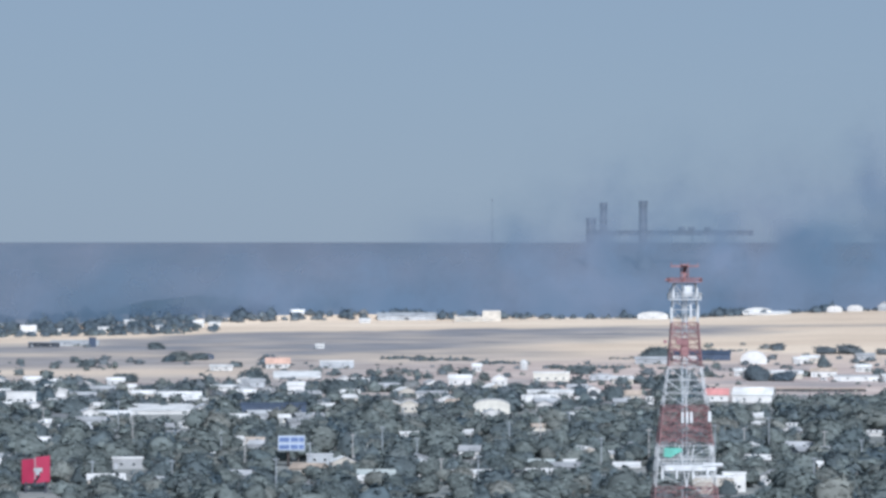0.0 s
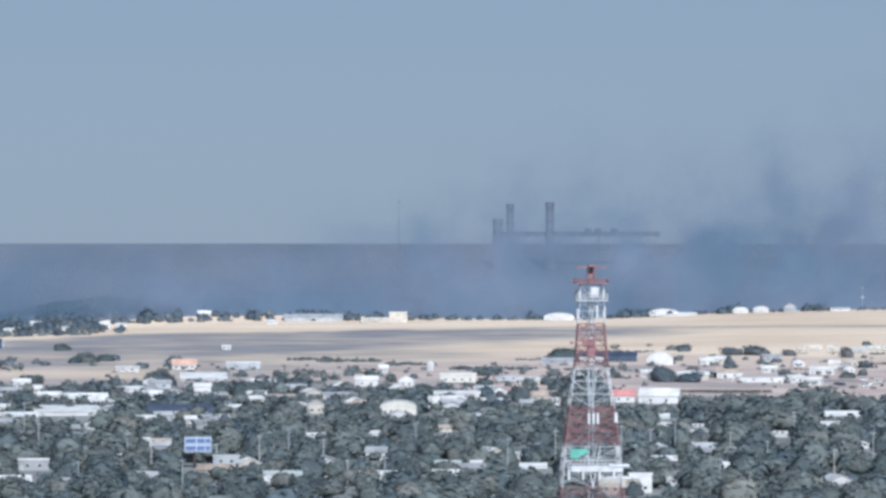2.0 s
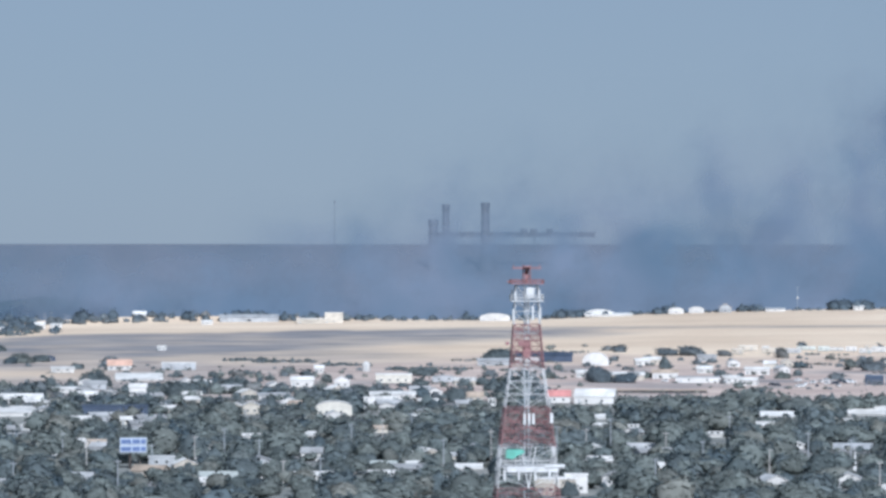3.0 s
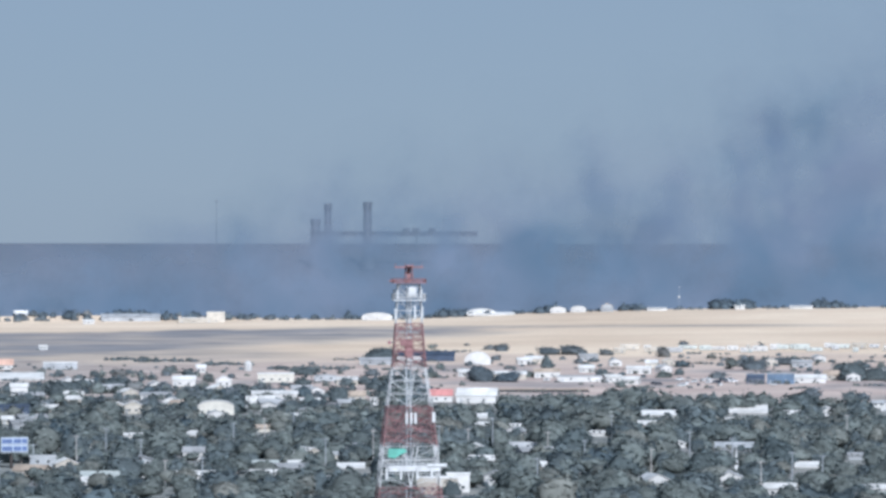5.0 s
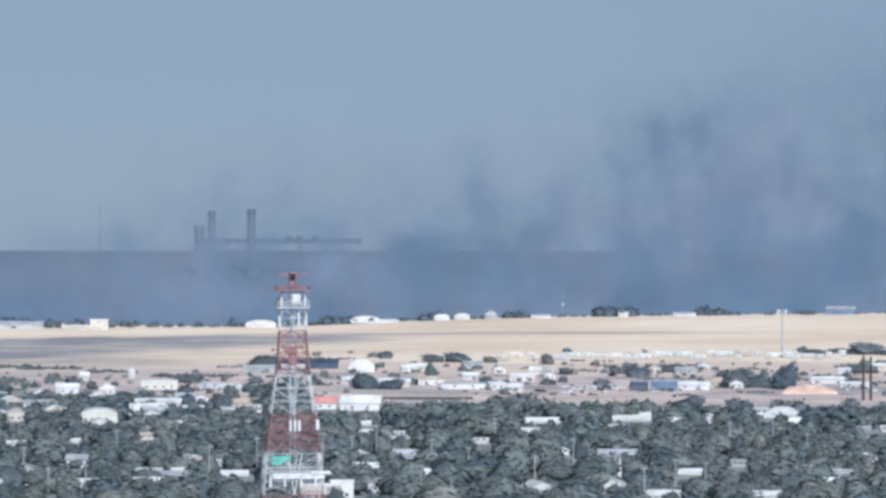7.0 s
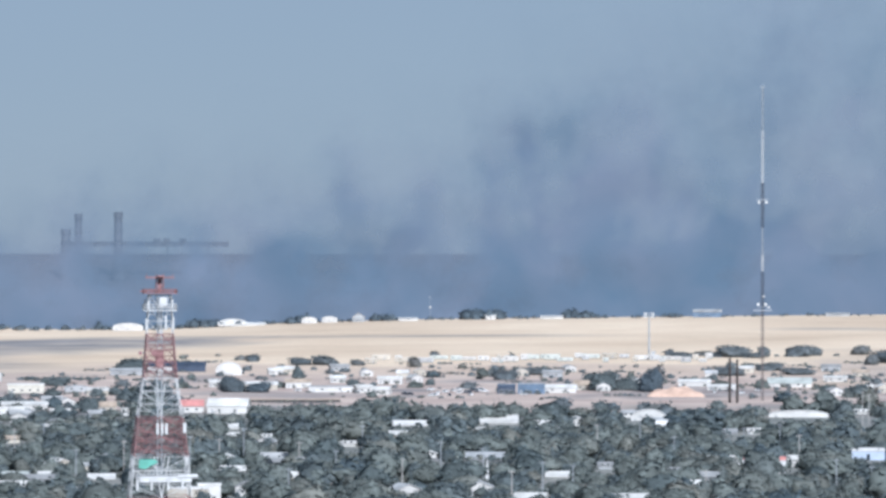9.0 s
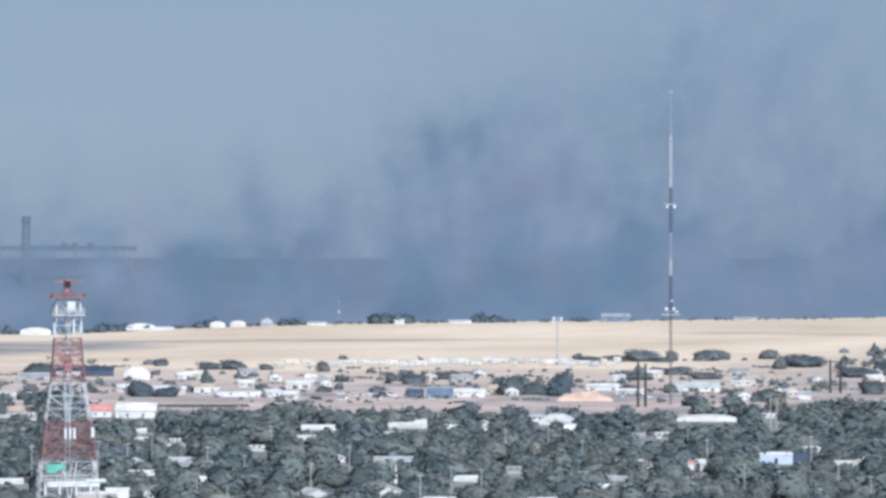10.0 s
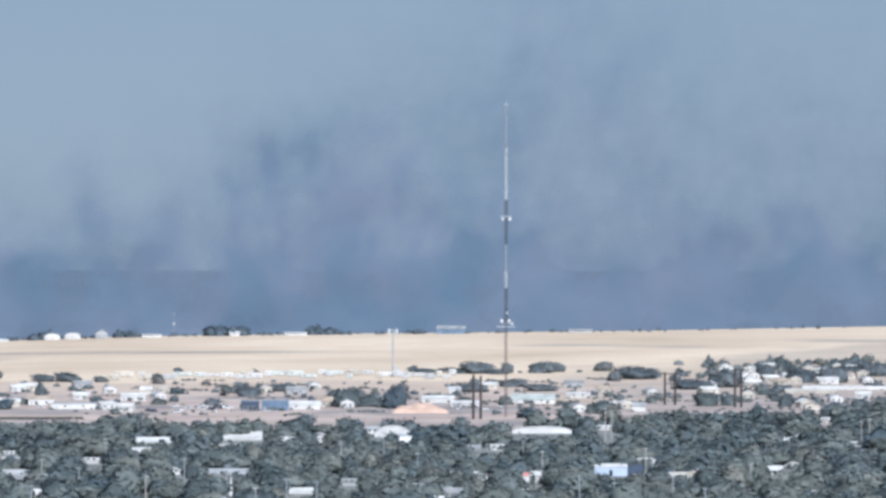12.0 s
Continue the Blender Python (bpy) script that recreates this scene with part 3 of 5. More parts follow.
# ---- the red and white lattice tower ----
def lattice_tower(u, r):
    e = stand("lattice_tower", u, r, "tall red and white banded steel lattice radio tower", "tower", turn=4)
    k = F / r

    def z_of(y):
        return EYE - y / k
    # drops of the band joints and widths there
    joints = [(EYE * k, 18.0), (590, 15.2), (505, 13.2), (428, 11.5), (356, 10.2), (288, 8.4), (219, 6.3), (141, 5.0), (72, 4.2)]
    for i, ((y0, w0), (y1, w1)) in enumerate(zip(joints, joints[1:])):
        z0, z1 = z_of(y0), z_of(y1)
        mat = STEEL_WHITE if i % 2 else STEEL_RED
        corner = lambda s, z: [Vector((sx * s / 2, sy * s / 2, z)) for sx, sy in ((-1, -1), (1, -1), (1, 1), (-1, 1))]
        lo, hi = corner(w0, z0), corner(w1, z1)
        n = 2 if i < 2 else 4 if mat is STEEL_RED else 3
        thick = 0.16 if i < 5 else 0.12
        for a, b in zip(lo, hi):
            part("leg", bar(bm_new(), a, b, thick), mat, e)
        for s in range(4):
            a0, b0, a1, b1 = lo[s], lo[(s + 1) % 4], hi[s], hi[(s + 1) % 4]
            # one great V to each face of a band, then lighter panels between
            foot, wide = (a0 + b0) / 2, (b1 - a1)
            rods = [(foot, a1 + wide * .36, .10 if i > 4 else .20), (foot, a1 + wide * .64, .10 if i > 4 else .20)] if mat is STEEL_WHITE else []
            for q in range(n):
                f0, f1 = q / n, (q + 1) / n
                p0, q0, p1, q1 = a0.lerp(a1, f0), b0.lerp(b1, f0), a0.lerp(a1, f1), b0.lerp(b1, f1)
                m0, m1 = (p0 + q0) / 2, (p1 + q1) / 2
                rods += [(m0, p1, .08), (m0, q1, .08), (p1, q1, .09), (p0.lerp(p1, .5), m0.lerp(p1, .5), .06), (q0.lerp(q1, .5), m0.lerp(q1, .5), .06)]
                if mat is STEEL_RED:
                    rods += [(p0.lerp(p1, .5), q0.lerp(q1, .5), .10), (p0, m1, .09), (q0, m1, .09), (p0.lerp(p1, .5), m1, .08), (q0.lerp(q1, .5), m1, .08)]
            if s == 0 and i >= 2:
                for x, y, f in rods:
                    part("brace", bar(bm_new(), x, y, f), mat, e)
            else:
                bm = bm_new()
                for x, y, f in rods:
                    bar(bm, x, y, f)
                tagged(part("bracing", bm, mat, e), kind="stuff")
    # ladder run with cables in the middle
    part("cable_ladder", box(box(bm_new(), -0.5, -0.25, -.15, .15, 0, z_of(77)), 0.25, 0.5, -.15, .15, 0, z_of(77)), STEEL_GREY, e)

    def deck(y, w, mat, rail=1.0):
        z = z_of(y)
        bm = box(bm_new(), -w / 2, w / 2, -w / 2, w / 2, z - .18, z)
        d = part("platform", bm, mat, e)
        rb = bm_new()
        for s in (-1, 1):
            for h in (rail * .5, rail):
                bar(rb, (-w / 2, s * w / 2, z + h), (w / 2, s * w / 2, z + h), .12)
                bar(rb, (s * w / 2, -w / 2, z + h), (s * w / 2, w / 2, z + h), .12)
            for i in range(5):
                x = -w / 2 + w * i / 4
                bar(rb, (x, s * w / 2, z), (x, s * w / 2, z + rail), .1)
                bar(rb, (s * w / 2, x, z), (s * w / 2, x, z + rail), .1)
        part("railing", rb, mat, d)
        return d

    deck(99, 6.0, STEEL_WHITE, 1.1)
    deck(68, 6.2, STEEL_RED, 0.6)
    deck(392, 9.6, STEEL_WHITE, 1.3)
    # head: a braced stem under a red cross plate
    z0, z1 = z_of(68), z_of(40)
    for sx in (-1, 1):
        for sy in (-1, 1):
            part("head_leg", bar(bm_new(), (sx * .75, sy * .75, z0), (sx * .6, sy * .6, z1), .2), STEEL_RED, e)
        for h0, h1 in ((z0, (z0 + z1) / 2), ((z0 + z1) / 2, z1)):
            part("brace", bar(bm_new(), (-.7, sx * .7, h0), (.7, sx * .7, h1), .14), STEEL_RED, e)
            part("brace", bar(bm_new(), (sx * .7, -.7, h0), (sx * .7, .7, h1), .14), STEEL_RED, e)
    part("head_core", box(bm_new(), -.35, .35, -.35, .35, z0, z1 - .32), STEEL_RED, e)
    part("head_plate", box(box(bm_new(), -2.7, 2.7, -.6, .6, z1 - .3, z1), -.6, .6, -2.7, 2.7, z1 + .004, z1 + .25), STEEL_RED, e)
    for x in (-2.5, -.7, .8, 2.5):
        part("whip_aerial", bar(bm_new(), (x, 0, z1), (x, 0, z1 + .6), .1), STEEL_RED, e)
    part("boom", bar(bm_new(), (-3.9, -2.9, z_of(66)), (-2.4, -2.9, z_of(65)), .3), STEEL_RED, e)
    # upright aerials round the white head section
    part("equipment_cabin", box(bm_new(), -.2, 1.3, -2.3, -.8, z_of(94), z_of(76)), STEEL_WHITE, e)
    for x, y, h in ((-2.3, -2.9, 1.6), (2.2, -2.8, 1.8), (-2.6, 2.0, 1.8), (2.5, 2.2, 2.0)):
        part("panel_aerial", box(bm_new(), x - .16, x + .16, y - .1, y + .1, z_of(99) + .2, z_of(99) + .2 + h), STEEL_WHITE, e)
    for x, y, h in ((-2.7, -2.6, 2.0), (2.4, -2.6, 2.4), (1.0, -2.6, 2.6)):
        part("panel_aerial", box(bm_new(), x - .16, x + .16, y - .1, y + .1, z_of(133), z_of(133) + h), STEEL_WHITE, e)
    # dishes and the tarpaulin
    for x, y, s, h in ((-1.3, 174, .6, 1), (-3.9, 174, .35, 1)):
        z = z_of(y)
        dish = bm_new()
        bmesh.ops.create_cone(dish, segments=16, radius1=s, radius2=s, depth=.7, cap_ends=True, matrix=Matrix.Translation((x, -5.0 if h == 0 else -3.4, z)) @ Matrix.Rotation(math.pi / 2, 4, "X"))
        part("dish_aerial", dish, STEEL_WHITE if h == 0 else STEEL_RED, e)
        part("mount", bar(bm_new(), (x, -4.7 if h == 0 else -3.1, z), (x * .8, -2.4, z), .2), STEEL_GREY, e)
    part("panel_aerial", box(bm_new(), 4.1, 4.7, -5.0, -4.6, z_of(314), z_of(296)), STEEL_WHITE, e)
    for x in (-.75, .1, .9):
        part("panel_aerial", box(bm_new(), x - .22, x + .22, -5.6, -5.3, z_of(316), z_of(297)), STEEL_WHITE, e)
    part("equipment_box", box(bm_new(), -.9, .6, -2.6, -1.2, z_of(198), z_of(168)), STEEL_RED, e)
    t = bm_new()
    pts = [(-4.2, z_of(360)), (-1.1, z_of(360)), (-.7, z_of(366)), (-2.0, z_of(371)), (-3.0, z_of(377)), (-4.3, z_of(375))]
    ring = [[t.verts.new((x, -5.5 + .1 * k, z)) for x, z in pts] for k in (0, 1)]
    t.faces.new(ring[0])
    t.faces.new(ring[1][::-1])
    part("tarpaulin", t, TARP, e, "torn green tarpaulin")
    part("deck_fascia", box(bm_new(), -4.2, 5.6, -6.15, -5.9, z_of(400), z_of(390)), STEEL_WHITE, e)
    for x in (-4.6, -1.9, 1.2, 3.9):
        part("panel_aerial", box(bm_new(), x - .2, x + .2, -6.5, -6.2, z_of(414), z_of(394)), STEEL_WHITE, e)
    part("head_frame", bar(bm_new(), (3.0, -6.0, z_of(391)), (6.8, -6.0, z_of(390)), .7), STEEL_WHITE, e)
    keep_clear(u, r, 14, 75)
    return e


lattice_tower(427, 800)


# ---- the tall slender mast ----
def radio_mast(u, r):
    e = stand("radio_mast", u, r, "very tall slender steel broadcasting mast with dish platforms", "mast")
    k = F / r
    base = EYE - float(land(u, r))

    def h_of(d):
        return base - d / k
    levels = [(260, 105, 1.5, STEEL_BROWN), (105, 30, 1.7, STEEL_DARK), (30, 0, 1.1, STEEL_WHITE), (0, -47, .8, STEEL_GREY), (-47, -95, 1.6, STEEL_DARK),
              (-95, -126, 1.6, STEEL_DARK), (-126, -218, 1.15, STEEL_WHITE), (-218, -297, .7, STEEL_GREY)]
    for d0, d1, w, mat in levels:
        z0, z1 = max(0, h_of(d0)), h_of(d1)
        legs = [(w / 2 * math.cos(a), w / 2 * math.sin(a)) for a in (math.pi / 2, math.pi * 7 / 6, math.pi * 11 / 6)]
        for x, y in legs:
            part("leg", bar(bm_new(), (x, y, z0), (x, y, z1), .2 if w > 1 else .16), mat, e)
        n = max(2, int((z1 - z0) / 1.8))
        bm = bm_new()
        for q in range(n):
            za, zb = z0 + (z1 - z0) * q / n, z0 + (z1 - z0) * (q + 1) / n
            for s in range(3):
                (x0, y0), (x1, y1) = legs[s], legs[(s + 1) % 3]
                bar(bm, (x0, y0, za), (x1, y1, zb), .13, 3)
                bar(bm, (x0, y0, zb), (x1, y1, zb), .11, 3)
        part("bracing", bm, mat, e)
    for d, w in ((-97, 6.0), (98, 9.5), (92, 5.0)):
        part("platform", box(bm_new(), -w / 2, w / 2, -1.4, 1.4, h_of(d) - .3, h_of(d)), STEEL_WHITE if w > 5 else STEEL_GREY, e)
    for x, d, s in ((-2.2, 88, .75), (1.6, 88, .8), (.6, 74, .6), (-1.8, -92, .7), (1.9, -92, .7), (3.2, 93, .6)):
        bm = bm_new()
        bmesh.ops.create_cone(bm, segments=14, radius1=s, radius2=s * .8, depth=.8, cap_ends=True, matrix=Matrix.Translation((x, -1.7, h_of(d))) @ Matrix.Rotation(math.pi / 2, 4, "X"))
        part("dish_aerial", bm, ROOF_WHITE, e)
    part("top_aerial", box(box(bm_new(), -1.1, 1.1, -.2, .2, h_of(-296), h_of(-294)), -.2, .2, -1.1, 1.1, h_of(-300), h_of(-297)), STEEL_GREY, e)
    keep_clear(u, r, 3, 160)
    return e


radio_mast(1492, reach(1492, 258))


def phone_mast(u, d, top, label):
    r = reach(u, d)
    h = (d - top) * r / F
    e = stand("phone_mast", u, r, label, "mast")
    part("pole", cone(bm_new(), 0, 0, 0, h, .75, .45), STEEL_GREY, e)
    part("head_frame", box(box(bm_new(), -3.2, 3.2, -.15, .15, h - 1.2, h - .9), -3.2, 3.2, -.15, .15, h - 3.0, h - 2.7), STEEL_GREY, e)
    for x in (-3.2, -2.0, 2.0, 3.2):
        part("panel_aerial", box(bm_new(), x - .35, x + .35, -.5, -.16, h - 3.6, h + .2), STEEL_WHITE, e)
    part("hut", box(bm_new(), 1.5, 4.5, -1, 1.5, 0, 2.6), WALL_GREY, e)
    keep_clear(u, r, 3, h)


phone_mast(1292, 177, 103, "slim grey telephone mast with white panel aerials")


# ---- power line ----
def pole_frame(u, d, top, gap, cross, label, lean=0.0):
    """Two timber poles, with or without a crossarm."""
    r = reach(u, d)
    k = F / r
    h, g = (d - top) / k, gap / k
    e = stand("power_pole", u, r, label, "power pole", "poles of the power line")
    for s in (-1, 1):
        bm = bm_new()
        bmesh.ops.create_cone(bm, segments=10, radius1=.78, radius2=.6, depth=h * (1 if s < 0 else .97), cap_ends=True, matrix=Matrix.Translation((s * g / 2, 0, h / 2 * (1 if s < 0 else .97))))
        part("pole", bm, TIMBER, e)
    if cross:
        part("crossarm", box(box(bm_new(), -g / 2 - 2.2, g / 2 + 2.2, -.45, -.18, h * .93, h * .93 + .55), -g / 2 - 1, g / 2 + 1, .18, .45, h * .93, h * .93 + .55), TIMBER, e)
        for x in (-g / 2 - 1.8, 0, g / 2 + 1.8):
            part("insulator", cone(bm_new(), x, -.3, h * .93 - 1.2, h * .93, .2, .2, 8), STEEL_GREY, e)
    keep_clear(u, r, g + 2, h)


pole_frame(1441, 262, 183, 13, False, "pair of dark timber power poles standing close together")
pole_frame(1782, 236, 178, 18, True, "dark timber power poles joined by a crossarm")
pole_frame(1902, 240, 170, 11, True, "dark timber power poles joined by a crossarm")


# ---- the far power station in the smoke ----
def chimney(u, r, top, wpx, label):
    k = F / r
    base = float(land(u, r))
    h = EYE - top / k - base
    e = stand("chimney", u, r, label, "chimney", "chimneys of the power station")
    w = wpx / k
    bm = bm_new()
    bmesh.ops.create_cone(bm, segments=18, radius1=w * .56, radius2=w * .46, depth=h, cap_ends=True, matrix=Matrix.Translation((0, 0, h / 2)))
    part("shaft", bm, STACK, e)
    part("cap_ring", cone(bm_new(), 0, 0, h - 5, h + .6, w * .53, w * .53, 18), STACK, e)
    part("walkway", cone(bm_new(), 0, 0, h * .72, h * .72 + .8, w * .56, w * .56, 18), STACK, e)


for u, top, w in ((284, -70, 13), (354, -73, 15), (262, -43, 17)):
    chimney(u, 4700, top, w, "tall dark power station chimney half lost in smoke")


def gantry(u0, u1, r, top, thick, label):
    """A long level conveyor bridge on trestles."""
    k = F / r
    um = (u0 + u1) / 2
    base = float(land(um, r))
    h, w, t = EYE - top / k - base, (u1 - u0) / k, thick / k
    e = stand("conveyor_bridge", um, r, label, "conveyor")
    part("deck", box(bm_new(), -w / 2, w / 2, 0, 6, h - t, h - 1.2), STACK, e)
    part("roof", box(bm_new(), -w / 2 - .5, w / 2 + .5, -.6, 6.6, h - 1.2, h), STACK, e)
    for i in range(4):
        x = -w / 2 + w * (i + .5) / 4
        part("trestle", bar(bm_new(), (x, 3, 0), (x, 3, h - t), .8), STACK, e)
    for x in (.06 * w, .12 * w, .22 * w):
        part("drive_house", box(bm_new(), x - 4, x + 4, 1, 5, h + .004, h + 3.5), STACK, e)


gantry(262, 548, 4700, -22, 9, "long dark conveyor bridge veiled by smoke")
gantry(240, 510, 4640, 56, 4, "low dark conveyor bridge veiled by smoke")


def silo(u, r, wpx, top, label):
    k = F / r
    h, w = EYE - top / k - float(land(u, r)), wpx / k
    e = stand("silo", u, r, label, "silo")
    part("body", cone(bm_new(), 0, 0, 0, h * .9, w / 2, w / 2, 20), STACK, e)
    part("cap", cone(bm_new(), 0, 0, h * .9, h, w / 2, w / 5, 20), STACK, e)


silo(520, 4690, 32, 8, "dark silo half lost in smoke")
silo(356, 4690, 26, 20, "dark silo half lost in smoke")
far_mast = stand("far_mast", 87, 4800, "thin grey lattice mast on the horizon", "mast")
fk = F / 4800
fh = EYE + 80 / fk - float(land(87, 4800))
part("pole", cone(bm_new(), 0, 0, 0, fh, .5, .12, 8), STACK, far_mast)
part("head", box(bm_new(), -1.2, 1.2, -.3, .3, fh - 4, fh - 3), STACK, far_mast)

flag_pole = stand("flag_pole", 905, 4030, "slim white pole with pale lamps beyond the straw field", "pole")
gh = EYE - 76 / F * 4030 - float(land(905, 4030))
part("pole", cone(bm_new(), 0, 0, 0, gh, .14, .08, 8), STEEL_GREY, flag_pole)
for up, half in ((gh, .5), (gh - 9.5, 1.1)):
    part("lamp_head", cone(cone(bm_new(), 0, 0, up - half, up, half * .7, half), 0, 0, up + .004, up + half, half, half * .4), WHITE, flag_pole)

# ---- buildings along the far edge of the field ----
def edge_b(u, wpx, hpx, sink=0, **kw):
    d = float(edge_drop(u))
    building(u, d, wpx, hpx + sink, windows=1, r=EDGE + kw.pop("back", 12), **kw)


edge_b(371, 54, 13, roof="vault", rise=.55, label="low white hangar with a curved roof beside the straw field")
edge_b(556, 50, 13, roof="vault", rise=.55, label="white round-topped farm shed on the field's rim", back=20)
edge_b(572, 84, 6, roof="gable", rise=.5, label="long low white farm shed on the field's rim")
edge_b(691, 27, 11, roof="vault", rise=.5, label="small white hangar with a curved roof")
edge_b(727, 27, 11, roof="vault", rise=.5, label="small white hangar with a curved roof")
edge_b(778, 22, 16, roof="front", rise=.5, wall=WALL_GREY, cover=ROOF_TAN, label="grey barn with a steep gable")
edge_b(86, 32, 19, roof="flat", wall=WALL_CREAM, label="square cream store building")
edge_b(46, 52, 9, roof="flat", wall=WALL_CREAM, cover=ROOF_WHITE, label="low cream store beside the square building")
edge_b(-64, 104, 13, roof="gable", rise=.45, wall=WALL_GREY, cover=ROOF_GREY, back=45, label="long grey open barn with a pale roof", big=True)
edge_b(-257, 23, 13, roof="gable", rise=.4, label="white farmhouse with a pale roof", back=70)
edge_b(-138, 20, 8, roof="gable", label="small white shed at the field's edge")
edge_b(-434, 22, 12, roof="gable", label="small white house among far trees")
edge_b(-551, 24, 10, roof="gable", label="small white house among far trees", back=60)
edge_b(-731, 28, 17, roof="flat", label="white block house by the far trees", wall=WHITE)
edge_b(866, 34, 6, roof="gable", label="low pale farmhouse on the field's rim", cover=ROOF_GREY)
edge_b(1012, 18, 8, roof="gable", label="small pale house beside dark trees")
edge_b(1395, 50, 14, roof="gable", wall=WALL_BLUE, cover=ROOF_GREY, label="grey house with a blue-grey front on the rim")
edge_b(1120, 40, 6, roof="gable", cover=ROOF_GREY, label="low grey roof behind the field's rim")
building(2110, 208, 190, 5, roof="flat", label="very long low white store by the road", windows=0)
building(2030, 214, 90, 6, roof="flat", wall=WALL_CREAM, label="long low pale store by the road", windows=0)
edge_b(1624, 42, 6, roof="gable", cover=ROOF_GREY, wall=WALL_GREY, label="pale house on the field's rim")

# ---- left part of the plain ----
building(-704, 184, 55, 9, roof="flat", wall=BLACK, cover=ROOF_GREY, label="low burnt-out dark shed on the plain")
building(-650, 182, 84, 9, roof="gable", rise=.4, wall=WALL_GREY, cover=WALL_GREY, label="long grey shed on the plain")
building(-619, 184, 13, 17, roof="flat", wall=WALL_NAVY, cover=WALL_NAVY, label="dark square tank house on the plain", windows=0)
building(-418, 206, 26, 10, roof="vault", rise=.5, wall=WALL_NAVY, cover=WALL_NAVY, label="dark navy curved shed on the burnt field")
building(-218, 187, 16, 8, roof="flat", label="small white hut on the burnt field")
building(-292, 222, 42, 18, roof="gable", rise=.55, wall=WHITE, cover=ROOF_ORANGE, label="white house with an orange roof", windows=4)
building(-392, 226, 40, 10, roof="gable", label="pale low house by the plain")
building(-188, 222, 60, 13, roof="flat", wall=WALL_GREY, label="pale flat-roofed store by the plain")
building(-258, 241, 82, 12, roof="shed", rise=.8, label="long pale store roof by the plain")
building(-260, 268, 30, 22, roof="gable", rise=.3, label="white two-storey house among trees")
building(-744, 283, 52, 20, roof="flat", label="white flat-roofed house among trees", windows=4, front=False)
building(-498, 303, 115, 15, roof="shed", rise=.6, label="long white store roof among trees", front=False)
building(-580, 307, 60, 9, roof="shed", rise=.7, label="pale lean-to roof beside the long store")
building(-465, 282, 75, 18, roof="gable", rise=.5, label="white gabled hall among trees", windows=4)
building(-380, 262, 60, 10, roof="gable", label="pale low bungalow among garden trees")
building(-300, 308, 116, 23, roof="flat", wall=WALL_NAVY, cover=WALL_NAVY, label="long navy-clad warehouse among trees", windows=5, big=True)
building(-272, 318, 36, 14, roof="gable", rise=.4, wall=YELLOW, label="pale yellow hut before the warehouse", front=False)
building(-60, 300, 30, 22, roof="front", wall=WALL_CREAM, label="cream plastered house with a pale gable", front=False)
building(86, 303, 64, 26, roof="vault", rise=.45, wall=YELLOW, cover=WHITE, label="cream plastered hall with a curved roof", front=False)
building(150, 290, 22, 20, roof="flat", label="white block beside the cream hall", front=False)
building(192, 245, 64, 16, roof="flat", wall=YELLOW, label="cream flat-roofed house by the plain", windows=4, front=False)


def water_tank(u, d, wpx, hpx, label):
    r = reach(u, d)
    w, h = wpx * r / F, hpx * r / F
    e = stand("water_tank", u, r, label, "tank")
    part("shell", cone(bm_new(), 0, w / 2, 0, h * .72, w / 2, w / 2, 20), WHITE, e)
    part("dome", cone(bm_new(), 0, w / 2, h * .72, h * .9, w / 2, w * .3, 20), WHITE, e)
    part("cap", cone(bm_new(), 0, w / 2, h * .9, h, w * .3, w * .08, 20), WHITE, e)
    part("ladder", box(bm_new(), -.25, .25, -.12, -.01, .2, h * .72), STEEL_GREY, e)
    keep_clear(u, r, w, h)


water_tank(143, 225, 15, 18, "round white water tank by the plain")
building(60, 228, 16, 14, roof="gable", label="small white hut by the dry plain")
building(30, 252, 40, 18, roof="gable", label="white bungalow beside bushes", front=False)
building(190, 275, 80, 14, roof="gable", label="pale long house between trees")
building(-20, 275, 55, 12, roof="gable", cover=ROOF_GREY, label="grey-roofed bungalow between trees")

# ---- by the tower's line and to its right ----
building(549, 214, 46, 23, roof="vault", rise=.7, label="white round-topped barn by the plain", windows=0, front=False)
building(370, 214, 60, 12, roof="gable", wall=WALL_GREY, cover=ROOF_GREY, label="grey-roofed house by the plain")
building(458, 208, 100, 17, roof="gable", wall=WALL_NAVY, cover=WALL_NAVY, windows=0, label="dark navy long shed on the plain")
building(428, 212, 40, 12, roof="gable", label="pale house by the dark shed")
building(484, 280, 40, 22, roof="gable", rise=.5, wall=WHITE, cover=ROOF_RED, label="white house with a red roof", front=False)
building(546, 282, 70, 26, roof="gable", rise=.5, wall=WHITE, cover=ROOF_WHITE, label="large white barn-like house", turn=-8, front=False)
building(600, 240, 70, 14, roof="gable", wall=WALL_CREAM, label="low pale house on bare ground")
building(672, 237, 45, 16, roof="gable", cover=ROOF_TAN, label="pale house with a tan roof")
building(730, 244, 80, 10, roof="flat", wall=WHITE, cover=ROOF_GREY, label="long low white shop on bare ground")
building(640, 262, 210, 5, roof="flat", wall=BLACK, cover=ROOF_TAN, label="long dark open shed on bare ground", dep=8, windows=0)
building(1040, 247, 32, 17, roof="flat", wall=WALL_NAVY, cover=WALL_BLUE, label="dark navy flat-roofed workshop on bare ground", windows=3, big=True)
building(1084, 247, 48, 19, roof="flat", wall=WALL_BLUE, cover=WALL_GREY, label="slate blue block workshop beside the navy one")
building(1133, 245, 60, 14, roof="gable", rise=.4, label="pale bungalow beside the workshop")
building(1178, 240, 36, 17, roof="gable", rise=.5, wall=WALL_CREAM, cover=ROOF_TAN, label="cream house with a tan roof")
